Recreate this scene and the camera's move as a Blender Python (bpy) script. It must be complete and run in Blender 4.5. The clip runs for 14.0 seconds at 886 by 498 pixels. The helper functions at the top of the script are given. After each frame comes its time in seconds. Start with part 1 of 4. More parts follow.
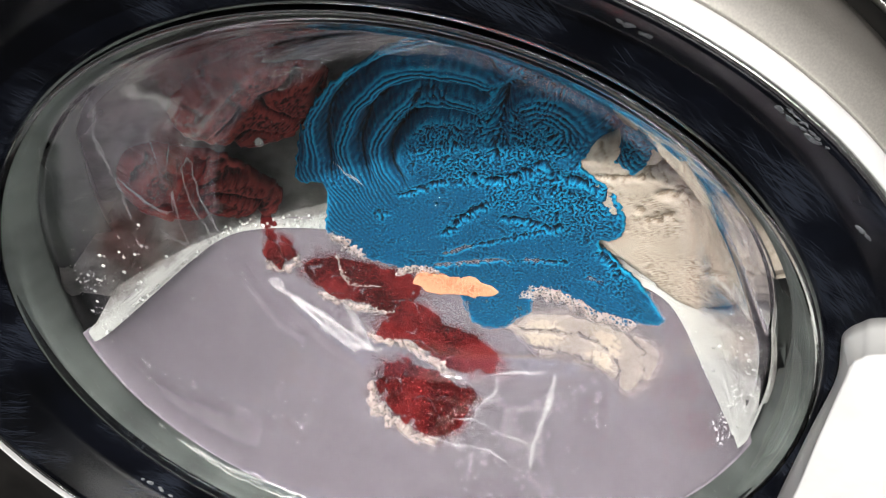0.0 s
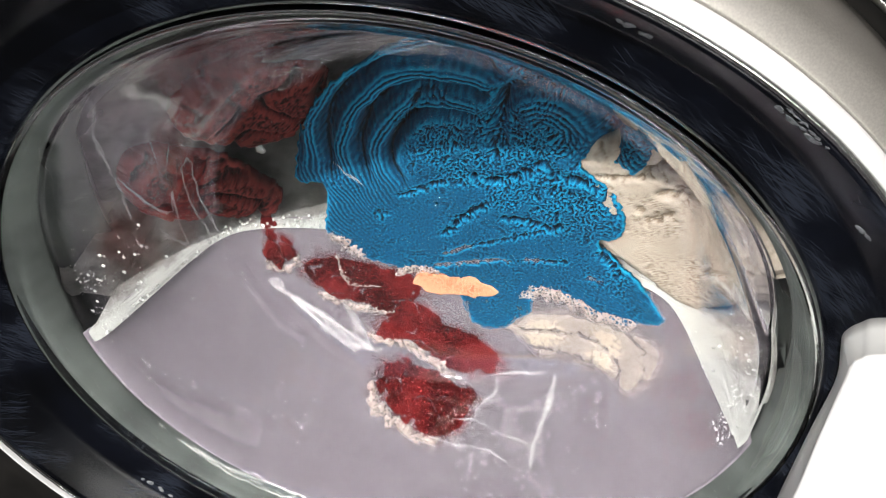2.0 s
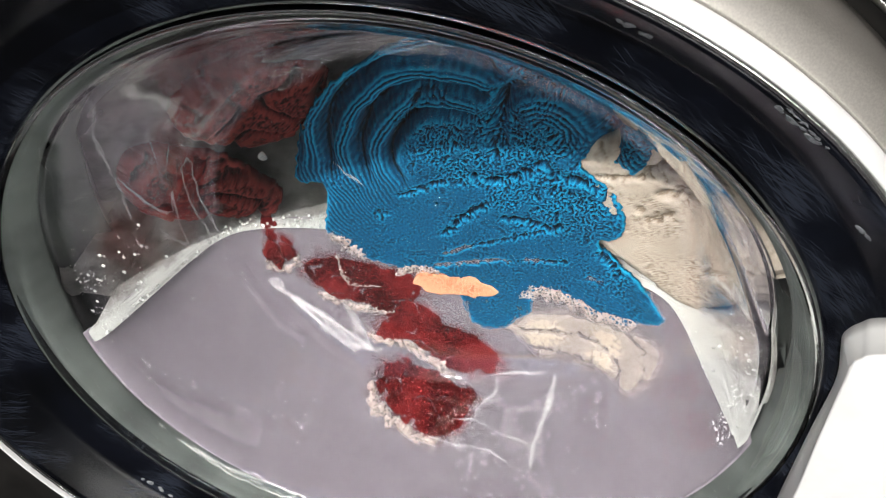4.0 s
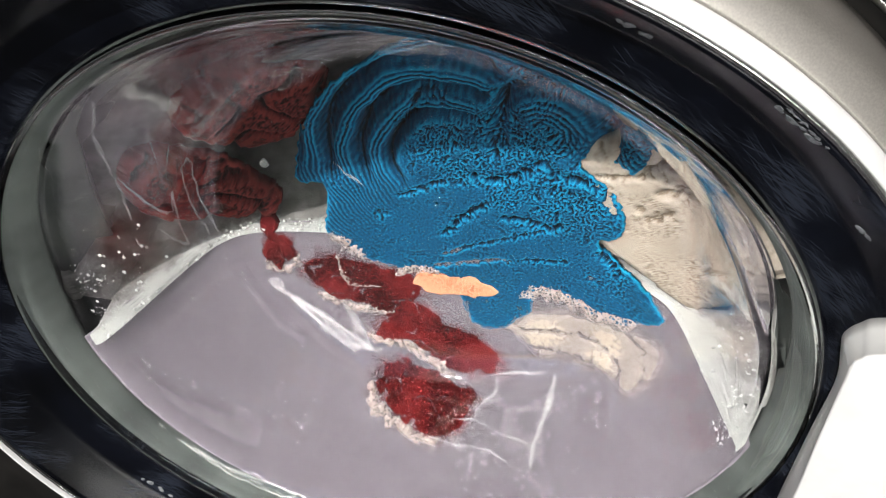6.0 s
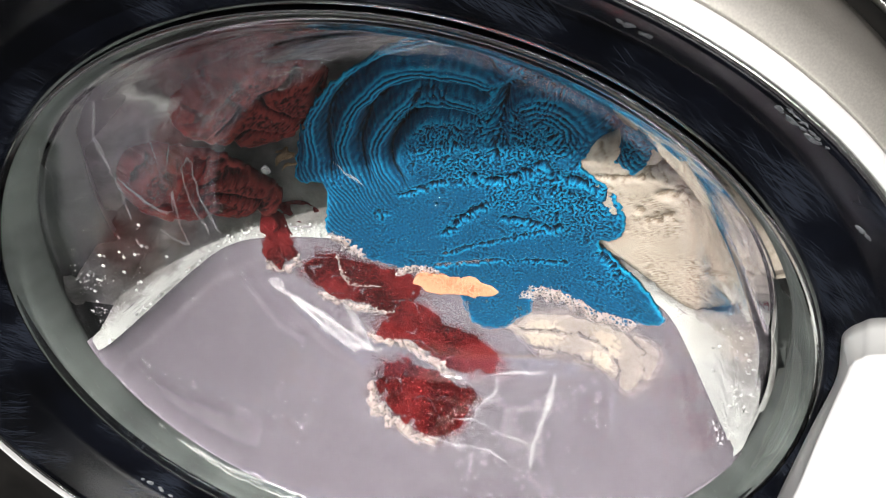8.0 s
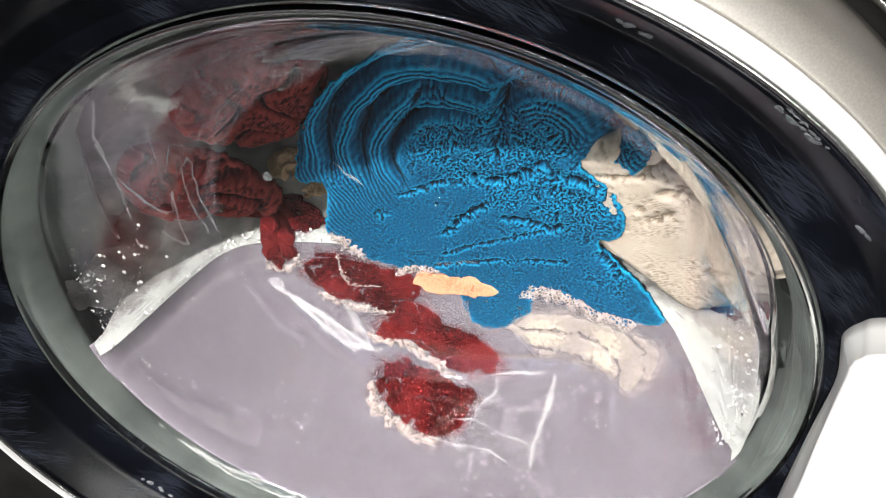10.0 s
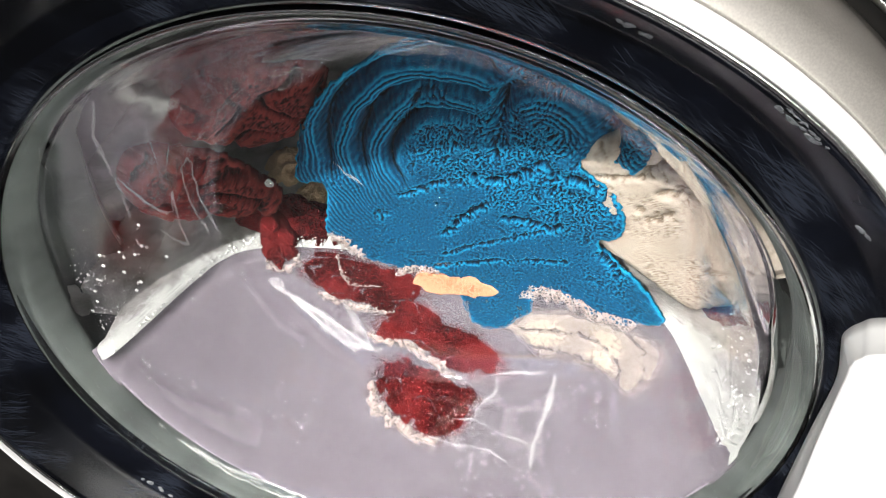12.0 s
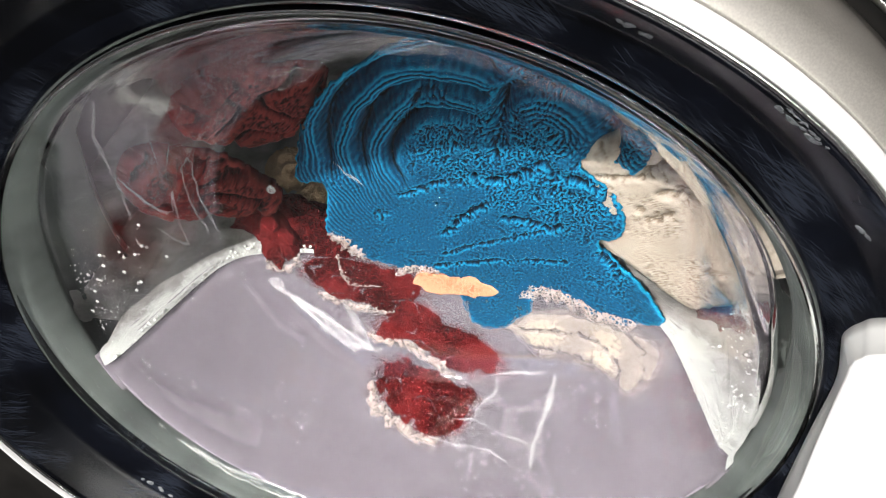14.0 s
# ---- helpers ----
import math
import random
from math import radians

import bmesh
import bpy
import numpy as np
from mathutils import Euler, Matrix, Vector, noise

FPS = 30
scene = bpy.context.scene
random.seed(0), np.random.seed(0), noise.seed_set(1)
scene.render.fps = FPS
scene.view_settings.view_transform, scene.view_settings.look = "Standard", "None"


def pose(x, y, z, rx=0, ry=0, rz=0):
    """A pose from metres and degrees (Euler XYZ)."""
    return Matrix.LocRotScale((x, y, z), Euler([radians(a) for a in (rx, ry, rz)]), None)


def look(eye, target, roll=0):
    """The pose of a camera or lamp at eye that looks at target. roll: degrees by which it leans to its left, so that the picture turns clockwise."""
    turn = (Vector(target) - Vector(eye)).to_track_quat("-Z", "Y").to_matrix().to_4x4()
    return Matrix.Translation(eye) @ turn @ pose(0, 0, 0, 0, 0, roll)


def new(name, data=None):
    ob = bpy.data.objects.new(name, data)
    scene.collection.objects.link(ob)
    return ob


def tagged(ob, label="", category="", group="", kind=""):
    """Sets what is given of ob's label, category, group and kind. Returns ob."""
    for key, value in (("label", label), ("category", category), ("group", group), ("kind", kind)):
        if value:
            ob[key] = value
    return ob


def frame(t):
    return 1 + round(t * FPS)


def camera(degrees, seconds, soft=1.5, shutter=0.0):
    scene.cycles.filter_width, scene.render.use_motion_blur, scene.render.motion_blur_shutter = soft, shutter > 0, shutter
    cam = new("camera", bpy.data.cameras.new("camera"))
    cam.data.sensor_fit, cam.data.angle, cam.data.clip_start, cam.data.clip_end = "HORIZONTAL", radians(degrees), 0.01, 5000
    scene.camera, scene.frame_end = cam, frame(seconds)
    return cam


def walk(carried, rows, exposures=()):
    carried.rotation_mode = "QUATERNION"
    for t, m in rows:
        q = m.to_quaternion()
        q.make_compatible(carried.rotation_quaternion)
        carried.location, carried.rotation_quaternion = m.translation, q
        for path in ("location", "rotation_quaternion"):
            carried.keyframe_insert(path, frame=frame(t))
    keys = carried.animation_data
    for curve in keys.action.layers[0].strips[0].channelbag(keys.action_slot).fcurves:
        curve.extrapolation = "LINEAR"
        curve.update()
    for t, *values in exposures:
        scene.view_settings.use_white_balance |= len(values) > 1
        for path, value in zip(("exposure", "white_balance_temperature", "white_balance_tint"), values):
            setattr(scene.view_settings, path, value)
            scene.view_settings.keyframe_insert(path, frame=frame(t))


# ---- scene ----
FWD = Vector((-0.11924, 0.69504, -0.70901))
EYE = Vector((0.0631, -0.2456, 0.3211))
cam = camera(50, 14.0, soft=1.1)
walk(cam, [(0, look(EYE, EYE + FWD, 1.37)), (14.0, look(EYE, EYE + FWD, 1.37))],
     exposures=[(0, -0.40), (0.75, -0.33), (1.5, -0.27), (2.2, -0.34), (3.0, -0.40), (6.5, -0.40), (8.0, -0.26), (10.5, -0.10), (12.5, -0.09), (14.0, -0.16)])

# ---- light ----
world = bpy.data.worlds.new("sky")
scene.world = world
world.use_nodes = True
wn = world.node_tree
sky = wn.nodes.new("ShaderNodeTexSky")
sky.sky_type, sky.sun_disc = "NISHITA", False
sky.sun_elevation, sky.sun_rotation = radians(48.7), radians(205)
wn.nodes["Background"].inputs[1].default_value = 0.055
wn.links.new(sky.outputs[0], wn.nodes["Background"].inputs[0])
sun = new("sun", bpy.data.lights.new("sun", "SUN"))
sun.data.energy, sun.data.angle, sun.data.color = 6.0, radians(0.53), (1.0, 0.965, 0.92)
sun.matrix_world = look((-1.26, -3, 3.7), (0, 0, 0))


# ---- materials ----
def nodes_of(name):
    m = bpy.data.materials.new(name)
    m.use_nodes = True
    t = m.node_tree
    return m, t, t.nodes["Principled BSDF"], t.nodes, t.links


def rgb(c):
    return (c[0], c[1], c[2], 1)


def surface(name, dark, light, scale=40, rough=0.5, metal=0.0, bump=0.0, fine=600, fine_bump=0.0, detail=6, spread=(0.35, 0.65), rough_to=None, stretch=None):
    """Two colours mixed by a noise, a coarse and a fine relief, uneven gloss."""
    m, t, b, n, l = nodes_of(name)
    co = n.new("ShaderNodeTexCoord")
    src = co.outputs["Object"]
    if stretch:
        mp = n.new("ShaderNodeMapping")
        mp.inputs["Scale"].default_value = stretch
        l.new(src, mp.inputs["Vector"])
        src = mp.outputs[0]
    nz = n.new("ShaderNodeTexNoise")
    nz.inputs["Scale"].default_value, nz.inputs["Detail"].default_value = scale, detail
    l.new(src, nz.inputs["Vector"])
    rp = n.new("ShaderNodeValToRGB")
    rp.color_ramp.elements[0].position, rp.color_ramp.elements[1].position = spread
    rp.color_ramp.elements[0].color, rp.color_ramp.elements[1].color = rgb(dark), rgb(light)
    l.new(nz.outputs["Fac"], rp.inputs[0])
    l.new(rp.outputs[0], b.inputs["Base Color"])
    b.inputs["Metallic"].default_value = metal
    if rough_to is None:
        b.inputs["Roughness"].default_value = rough
    else:
        mr = n.new("ShaderNodeMapRange")
        mr.inputs["To Min"].default_value, mr.inputs["To Max"].default_value = rough, rough_to
        l.new(nz.outputs["Fac"], mr.inputs[0])
        l.new(mr.outputs[0], b.inputs["Roughness"])
    last = None
    for sc, st, dist in ((scale, bump, 0.004), (fine, fine_bump, 0.0015)):
        if st > 0:
            z = n.new("ShaderNodeTexNoise")
            z.inputs["Scale"].default_value, z.inputs["Detail"].default_value = sc, 3
            l.new(src, z.inputs["Vector"])
            bp = n.new("ShaderNodeBump")
            bp.inputs["Strength"].default_value, bp.inputs["Distance"].default_value = st, dist
            l.new(z.outputs["Fac"], bp.inputs["Height"])
            if last:
                l.new(last.outputs[0], bp.inputs["Normal"])
            last = bp
    if last:
        l.new(last.outputs[0], b.inputs["Normal"])
    return m


def terry(name, dark, light, pile=380, strength=0.8):
    """Looped wet towelling: worm-like pile, shade painted between the loops, patches flattened and plain."""
    m, t, b, n, l = nodes_of(name)
    co = n.new("ShaderNodeTexCoord")
    big = n.new("ShaderNodeTexNoise")
    big.inputs["Scale"].default_value, big.inputs["Detail"].default_value = 32, 4
    l.new(co.outputs["Object"], big.inputs["Vector"])
    worm = n.new("ShaderNodeTexNoise")
    worm.inputs["Scale"].default_value, worm.inputs["Detail"].default_value = pile, 1.5
    worm.inputs["Distortion"].default_value = 0.8
    l.new(co.outputs["Object"], worm.inputs["Vector"])
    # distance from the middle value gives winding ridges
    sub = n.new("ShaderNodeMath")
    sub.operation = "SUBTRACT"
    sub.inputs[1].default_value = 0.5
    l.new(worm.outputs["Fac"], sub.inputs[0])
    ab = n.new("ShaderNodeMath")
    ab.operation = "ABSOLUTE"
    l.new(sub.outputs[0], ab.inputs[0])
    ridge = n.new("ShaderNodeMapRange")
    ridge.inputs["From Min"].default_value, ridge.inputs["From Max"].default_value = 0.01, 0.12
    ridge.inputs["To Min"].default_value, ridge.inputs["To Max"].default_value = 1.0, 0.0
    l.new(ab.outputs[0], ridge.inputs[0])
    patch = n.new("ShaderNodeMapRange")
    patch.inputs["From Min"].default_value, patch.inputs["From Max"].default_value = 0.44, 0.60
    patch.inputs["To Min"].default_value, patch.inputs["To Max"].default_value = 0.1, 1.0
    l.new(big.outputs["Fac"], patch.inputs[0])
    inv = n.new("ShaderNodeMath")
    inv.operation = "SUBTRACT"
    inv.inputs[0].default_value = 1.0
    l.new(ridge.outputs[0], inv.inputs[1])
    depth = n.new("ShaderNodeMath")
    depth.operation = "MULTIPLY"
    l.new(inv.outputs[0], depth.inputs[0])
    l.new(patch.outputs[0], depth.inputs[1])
    grain = n.new("ShaderNodeTexNoise")
    grain.inputs["Scale"].default_value, grain.inputs["Detail"].default_value = 1400, 2
    l.new(co.outputs["Object"], grain.inputs["Vector"])
    tot = n.new("ShaderNodeMath")
    tot.operation = "MULTIPLY_ADD"
    tot.inputs[1].default_value = 0.7
    l.new(grain.outputs["Fac"], tot.inputs[0])
    l.new(depth.outputs[0], tot.inputs[2])
    # the darker end is the gaps' shade, put into the colour
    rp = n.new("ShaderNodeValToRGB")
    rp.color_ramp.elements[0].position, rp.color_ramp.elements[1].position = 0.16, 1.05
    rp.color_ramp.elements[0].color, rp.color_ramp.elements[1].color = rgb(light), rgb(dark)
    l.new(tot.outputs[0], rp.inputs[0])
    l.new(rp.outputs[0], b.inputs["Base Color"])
    b.inputs["Roughness"].default_value = 0.9
    b.inputs["Specular IOR Level"].default_value = 0.12
    bp = n.new("ShaderNodeBump")
    bp.invert = True
    bp.inputs["Strength"].default_value, bp.inputs["Distance"].default_value = strength, 0.0022
    l.new(tot.outputs[0], bp.inputs["Height"])
    l.new(bp.outputs[0], b.inputs["Normal"])
    return m


def pile_cloth(name, deep, mid, tip, grain=1500, soil=34):
    """Wet towelling on a mesh with modelled loops: shade painted into roots and creases, loop tips paler, uneven dye,
    fine yarn.
    """
    m, t, b, n, l = nodes_of(name)
    co = n.new("ShaderNodeTexCoord")
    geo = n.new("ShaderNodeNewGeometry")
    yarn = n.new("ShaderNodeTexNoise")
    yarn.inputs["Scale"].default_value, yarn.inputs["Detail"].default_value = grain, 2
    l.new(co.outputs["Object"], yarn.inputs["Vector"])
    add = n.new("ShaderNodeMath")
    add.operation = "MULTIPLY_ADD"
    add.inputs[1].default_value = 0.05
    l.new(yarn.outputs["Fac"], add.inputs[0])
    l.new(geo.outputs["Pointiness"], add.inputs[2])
    # pointiness places the shade painted into pits and creases
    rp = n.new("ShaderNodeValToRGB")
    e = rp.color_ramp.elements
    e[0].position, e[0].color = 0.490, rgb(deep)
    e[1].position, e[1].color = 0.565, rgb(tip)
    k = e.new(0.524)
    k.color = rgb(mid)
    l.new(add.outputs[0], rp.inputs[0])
    big = n.new("ShaderNodeTexNoise")
    big.inputs["Scale"].default_value, big.inputs["Detail"].default_value = soil, 5
    l.new(co.outputs["Object"], big.inputs["Vector"])
    mr = n.new("ShaderNodeMapRange")
    mr.inputs["To Min"].default_value, mr.inputs["To Max"].default_value = 0.72, 1.22
    l.new(big.outputs["Fac"], mr.inputs[0])
    mul = n.new("ShaderNodeVectorMath")
    mul.operation = "SCALE"
    l.new(rp.outputs[0], mul.inputs[0])
    l.new(mr.outputs[0], mul.inputs["Scale"])
    l.new(mul.outputs[0], b.inputs["Base Color"])
    b.inputs["Roughness"].default_value = 0.85
    b.inputs["Specular IOR Level"].default_value = 0.15
    bp = n.new("ShaderNodeBump")
    bp.inputs["Strength"].default_value, bp.inputs["Distance"].default_value = 0.5, 0.0008
    l.new(yarn.outputs["Fac"], bp.inputs["Height"])
    l.new(bp.outputs[0], b.inputs["Normal"])
    return m


def glass_material():
    m, t, b, n, l = nodes_of("door_glass")
    b.inputs["Base Color"].default_value = (0.955, 0.985, 0.972, 1)
    b.inputs["Coat Weight"].default_value, b.inputs["Coat Roughness"].default_value = 0.75, 0.03
    b.inputs["Transmission Weight"].default_value = 1.0
    b.inputs["Roughness"].default_value = 0.0
    b.inputs["IOR"].default_value = 1.42
    co = n.new("ShaderNodeTexCoord")
    nz = n.new("ShaderNodeTexNoise")
    nz.inputs["Scale"].default_value, nz.inputs["Detail"].default_value = 22, 1
    l.new(co.outputs["Object"], nz.inputs["Vector"])
    bp = n.new("ShaderNodeBump")
    bp.inputs["Strength"].default_value, bp.inputs["Distance"].default_value = 0.04, 0.004
    l.new(nz.outputs["Fac"], bp.inputs["Height"])
    l.new(bp.outputs[0], b.inputs["Normal"])
    # moulded ripples in the polished skin
    rip = n.new("ShaderNodeTexNoise")
    rip.inputs["Scale"].default_value, rip.inputs["Detail"].default_value = 20, 1
    rip.inputs["Distortion"].default_value = 1.2
    l.new(co.outputs["Object"], rip.inputs["Vector"])
    rb = n.new("ShaderNodeBump")
    rb.inputs["Strength"].default_value, rb.inputs["Distance"].default_value = 0.35, 0.006
    l.new(rip.outputs["Fac"], rb.inputs["Height"])
    l.new(rb.outputs[0], b.inputs["Coat Normal"])
    return m


def murk_material(name, see_through):
    """One veil of cloudy wash water: part of the light goes through."""
    m, t, b, n, l = nodes_of(name)
    co = n.new("ShaderNodeTexCoord")
    nz = n.new("ShaderNodeTexNoise")
    nz.inputs["Scale"].default_value, nz.inputs["Detail"].default_value = 800, 3
    nz.inputs["Roughness"].default_value = 0.7
    l.new(co.outputs["Object"], nz.inputs["Vector"])
    rp = n.new("ShaderNodeValToRGB")
    rp.color_ramp.elements[0].position, rp.color_ramp.elements[1].position = 0.42, 0.72
    rp.color_ramp.elements[0].color, rp.color_ramp.elements[1].color = (0.180, 0.154, 0.188, 1), (0.218, 0.190, 0.223, 1)
    l.new(nz.outputs["Fac"], rp.inputs[0])
    # fine scum drifting in it
    sp = n.new("ShaderNodeTexNoise")
    sp.inputs["Scale"].default_value, sp.inputs["Detail"].default_value = 480, 4
    l.new(co.outputs["Object"], sp.inputs["Vector"])
    fl = n.new("ShaderNodeMapRange")
    fl.inputs["From Min"].default_value, fl.inputs["From Max"].default_value = 0.50, 0.66
    fl.inputs["To Max"].default_value = 0.45
    l.new(sp.outputs["Fac"], fl.inputs[0])
    mx = n.new("ShaderNodeMixRGB")
    mx.inputs[2].default_value = (0.48, 0.44, 0.47, 1)
    l.new(fl.outputs[0], mx.inputs[0])
    l.new(rp.outputs[0], mx.inputs[1])
    l.new(mx.outputs[0], b.inputs["Base Color"])
    b.inputs["Roughness"].default_value = 0.6
    b.inputs["Specular IOR Level"].default_value = 0.0
    # cloudy water scatters evenly: the skin's own slope counts for little
    geo = n.new("ShaderNodeNewGeometry")
    even = n.new("ShaderNodeVectorMath")
    even.operation = "MULTIPLY_ADD"
    even.inputs[1].default_value = (0.4, 0.4, 0.4)
    even.inputs[2].default_value = (-0.1, -0.45, 0.4)
    l.new(geo.outputs["Normal"], even.inputs[0])
    un = n.new("ShaderNodeVectorMath")
    un.operation = "NORMALIZE"
    l.new(even.outputs[0], un.inputs[0])
    l.new(un.outputs[0], b.inputs["Normal"])
    b.inputs["Alpha"].default_value = 1 - see_through
    return m


def scratched_black():
    """Glossy black plastic with long fine scratches and cloudy wiped patches."""
    m = surface("black_gloss_plastic", (0.0006, 0.0008, 0.0016), (0.0022, 0.0030, 0.0062), 25, 0.14, fine_bump=0.015, rough_to=0.34)
    t = m.node_tree
    n, l, b = t.nodes, t.links, t.nodes["Principled BSDF"]
    co = n.new("ShaderNodeTexCoord")
    old = b.inputs["Base Color"].links[0].from_socket
    cloud = n.new("ShaderNodeTexNoise")
    cloud.inputs["Scale"].default_value = 28
    l.new(co.outputs["Object"], cloud.inputs["Vector"])
    for turn, scale in ((-40, 30), (-32, 42), (-52, 36), (-18, 50)):
        tu = n.new("ShaderNodeMapping")
        tu.inputs["Rotation"].default_value = (0, radians(turn), 0)
        l.new(co.outputs["Object"], tu.inputs["Vector"])
        mp = n.new("ShaderNodeMapping")
        mp.inputs["Scale"].default_value = (1.6, 1, 55)
        l.new(tu.outputs[0], mp.inputs["Vector"])
        nz = n.new("ShaderNodeTexNoise")
        nz.inputs["Scale"].default_value, nz.inputs["Detail"].default_value = scale, 2
        l.new(mp.outputs[0], nz.inputs["Vector"])
        mul = n.new("ShaderNodeMath")
        mul.operation = "MULTIPLY"
        l.new(nz.outputs["Fac"], mul.inputs[0])
        l.new(cloud.outputs["Fac"], mul.inputs[1])
        mr = n.new("ShaderNodeMapRange")
        mr.inputs["From Min"].default_value, mr.inputs["From Max"].default_value = 0.29, 0.42
        l.new(mul.outputs[0], mr.inputs[0])
        mix = n.new("ShaderNodeMixRGB")
        l.new(mr.outputs[0], mix.inputs[0])
        l.new(old, mix.inputs[1])
        mix.inputs[2].default_value = (0.019, 0.023, 0.034, 1)
        old = mix.outputs[0]
    l.new(old, b.inputs["Base Color"])
    return m


def lace_material():
    """Thin soap foam: white bubbles with holes between them."""
    m = surface("lacy_foam", (0.30, 0.225, 0.21), (0.47, 0.395, 0.375), 260, 0.6, fine=900, fine_bump=0.4)
    n, l, b = m.node_tree.nodes, m.node_tree.links, m.node_tree.nodes["Principled BSDF"]
    co = n.new("ShaderNodeTexCoord")
    vo = n.new("ShaderNodeTexVoronoi")
    vo.feature = "DISTANCE_TO_EDGE"
    vo.inputs["Scale"].default_value = 480
    l.new(co.outputs["Object"], vo.inputs["Vector"])
    nz = n.new("ShaderNodeTexNoise")
    nz.inputs["Scale"].default_value, nz.inputs["Detail"].default_value = 190, 4
    l.new(co.outputs["Object"], nz.inputs["Vector"])
    e = n.new("ShaderNodeMapRange")
    e.inputs["From Min"].default_value, e.inputs["From Max"].default_value = 0.05, 0.35
    e.inputs["To Min"].default_value, e.inputs["To Max"].default_value = 0.30, -0.15
    l.new(vo.outputs["Distance"], e.inputs[0])
    ad = n.new("ShaderNodeMath")
    l.new(e.outputs[0], ad.inputs[0])
    l.new(nz.outputs["Fac"], ad.inputs[1])
    al = n.new("ShaderNodeMapRange")
    al.inputs["From Min"].default_value, al.inputs["From Max"].default_value = 0.40, 0.80
    al.inputs["To Max"].default_value = 0.75
    l.new(ad.outputs[0], al.inputs[0])
    l.new(al.outputs[0], b.inputs["Alpha"])
    return m


def raft_material():
    """Soap foam on the water: white where it is thick, broken into grey scum where it is thin."""
    m = surface("foam_raft", (0.15, 0.14, 0.135), (0.34, 0.33, 0.32), 60, 0.5, bump=0.25, fine=900, fine_bump=0.3)
    n, l, b = m.node_tree.nodes, m.node_tree.links, m.node_tree.nodes["Principled BSDF"]
    scum = b.inputs["Base Color"].links[0].from_socket
    co = n.new("ShaderNodeTexCoord")
    at = n.new("ShaderNodeAttribute")
    at.attribute_name = "foam_depth"
    last = at.outputs["Fac"]
    for scale, amount in ((45, 1.1), (260, 0.9), (900, 0.5)):
        nz = n.new("ShaderNodeTexNoise")
        nz.inputs["Scale"].default_value, nz.inputs["Detail"].default_value = scale, 3
        l.new(co.outputs["Object"], nz.inputs["Vector"])
        mid = n.new("ShaderNodeMath")
        mid.operation = "SUBTRACT"
        mid.inputs[1].default_value = 0.5
        l.new(nz.outputs["Fac"], mid.inputs[0])
        ad = n.new("ShaderNodeMath")
        ad.operation = "MULTIPLY_ADD"
        ad.inputs[1].default_value = amount
        l.new(mid.outputs[0], ad.inputs[0])
        l.new(last, ad.inputs[2])
        last = ad.outputs[0]
    mr = n.new("ShaderNodeMapRange")
    mr.inputs["From Min"].default_value, mr.inputs["From Max"].default_value = 0.1, 0.55
    l.new(last, mr.inputs[0])
    mix = n.new("ShaderNodeMixRGB")
    mix.inputs[2].default_value = (0.47, 0.47, 0.46, 1)
    l.new(mr.outputs[0], mix.inputs[0])
    l.new(scum, mix.inputs[1])
    l.new(mix.outputs[0], b.inputs["Base Color"])
    return m


def droplet_material():
    m, t, b, n, l = nodes_of("droplet")
    b.inputs["Base Color"].default_value = (0.9, 0.92, 0.93, 1)
    b.inputs["Roughness"].default_value = 0.08
    b.inputs["Transmission Weight"].default_value = 0.75
    b.inputs["IOR"].default_value = 1.33
    return m


M_GLASS = glass_material()
M_MURK = [murk_material("murk_veil", 0.68), murk_material("murk_deep", 0.0)]
M_FOAM = surface("foam", (0.46, 0.46, 0.455), (0.77, 0.77, 0.755), 90, 0.55, bump=0.5, fine=900, fine_bump=0.6)
M_RAFT = raft_material()
M_LACE = lace_material()
# pale film that stands in for glints reflected in the glass
M_GLINT = surface("glint_film", (0.42, 0.40, 0.42), (0.60, 0.58, 0.60), 300, 0.5)
M_GLINT.node_tree.nodes["Principled BSDF"].inputs["Alpha"].default_value = 0.28
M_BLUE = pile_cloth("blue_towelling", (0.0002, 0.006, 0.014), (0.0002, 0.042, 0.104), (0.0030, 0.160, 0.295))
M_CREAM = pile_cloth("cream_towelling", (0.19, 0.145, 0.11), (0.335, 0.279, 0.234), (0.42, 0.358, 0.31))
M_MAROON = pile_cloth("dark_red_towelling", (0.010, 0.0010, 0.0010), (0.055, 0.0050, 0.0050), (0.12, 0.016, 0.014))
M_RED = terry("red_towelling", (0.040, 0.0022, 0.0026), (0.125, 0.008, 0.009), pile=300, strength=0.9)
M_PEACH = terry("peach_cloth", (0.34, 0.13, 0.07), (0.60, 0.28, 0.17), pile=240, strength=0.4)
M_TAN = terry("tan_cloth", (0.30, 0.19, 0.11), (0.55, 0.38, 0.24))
M_BLACK = scratched_black()
M_SMEAR = surface("dried_soap", (0.10, 0.11, 0.12), (0.30, 0.31, 0.33), 700, 0.7)
M_CHROME = surface("polished_metal", (0.80, 0.80, 0.79), (0.9, 0.9, 0.89), 60, 0.25, 0.15, rough_to=0.35)
M_TRIM = surface("chrome_trim", (0.6, 0.6, 0.59), (0.75, 0.75, 0.74), 60, 0.15, 1.0, rough_to=0.25)
M_BRUSHED = surface("brushed_metal", (0.50, 0.47, 0.43), (0.58, 0.55, 0.50), 1500, 0.45, 0.75, fine=2500, fine_bump=0.05)
M_DARKMETAL = surface("dark_enamel", (0.005, 0.0045, 0.004), (0.010, 0.009, 0.008), 30, 0.35, rough_to=0.5)
M_RUBBER = surface("grey_rubber", (0.056, 0.062, 0.060), (0.115, 0.126, 0.121), 35, 0.6, bump=0.2)
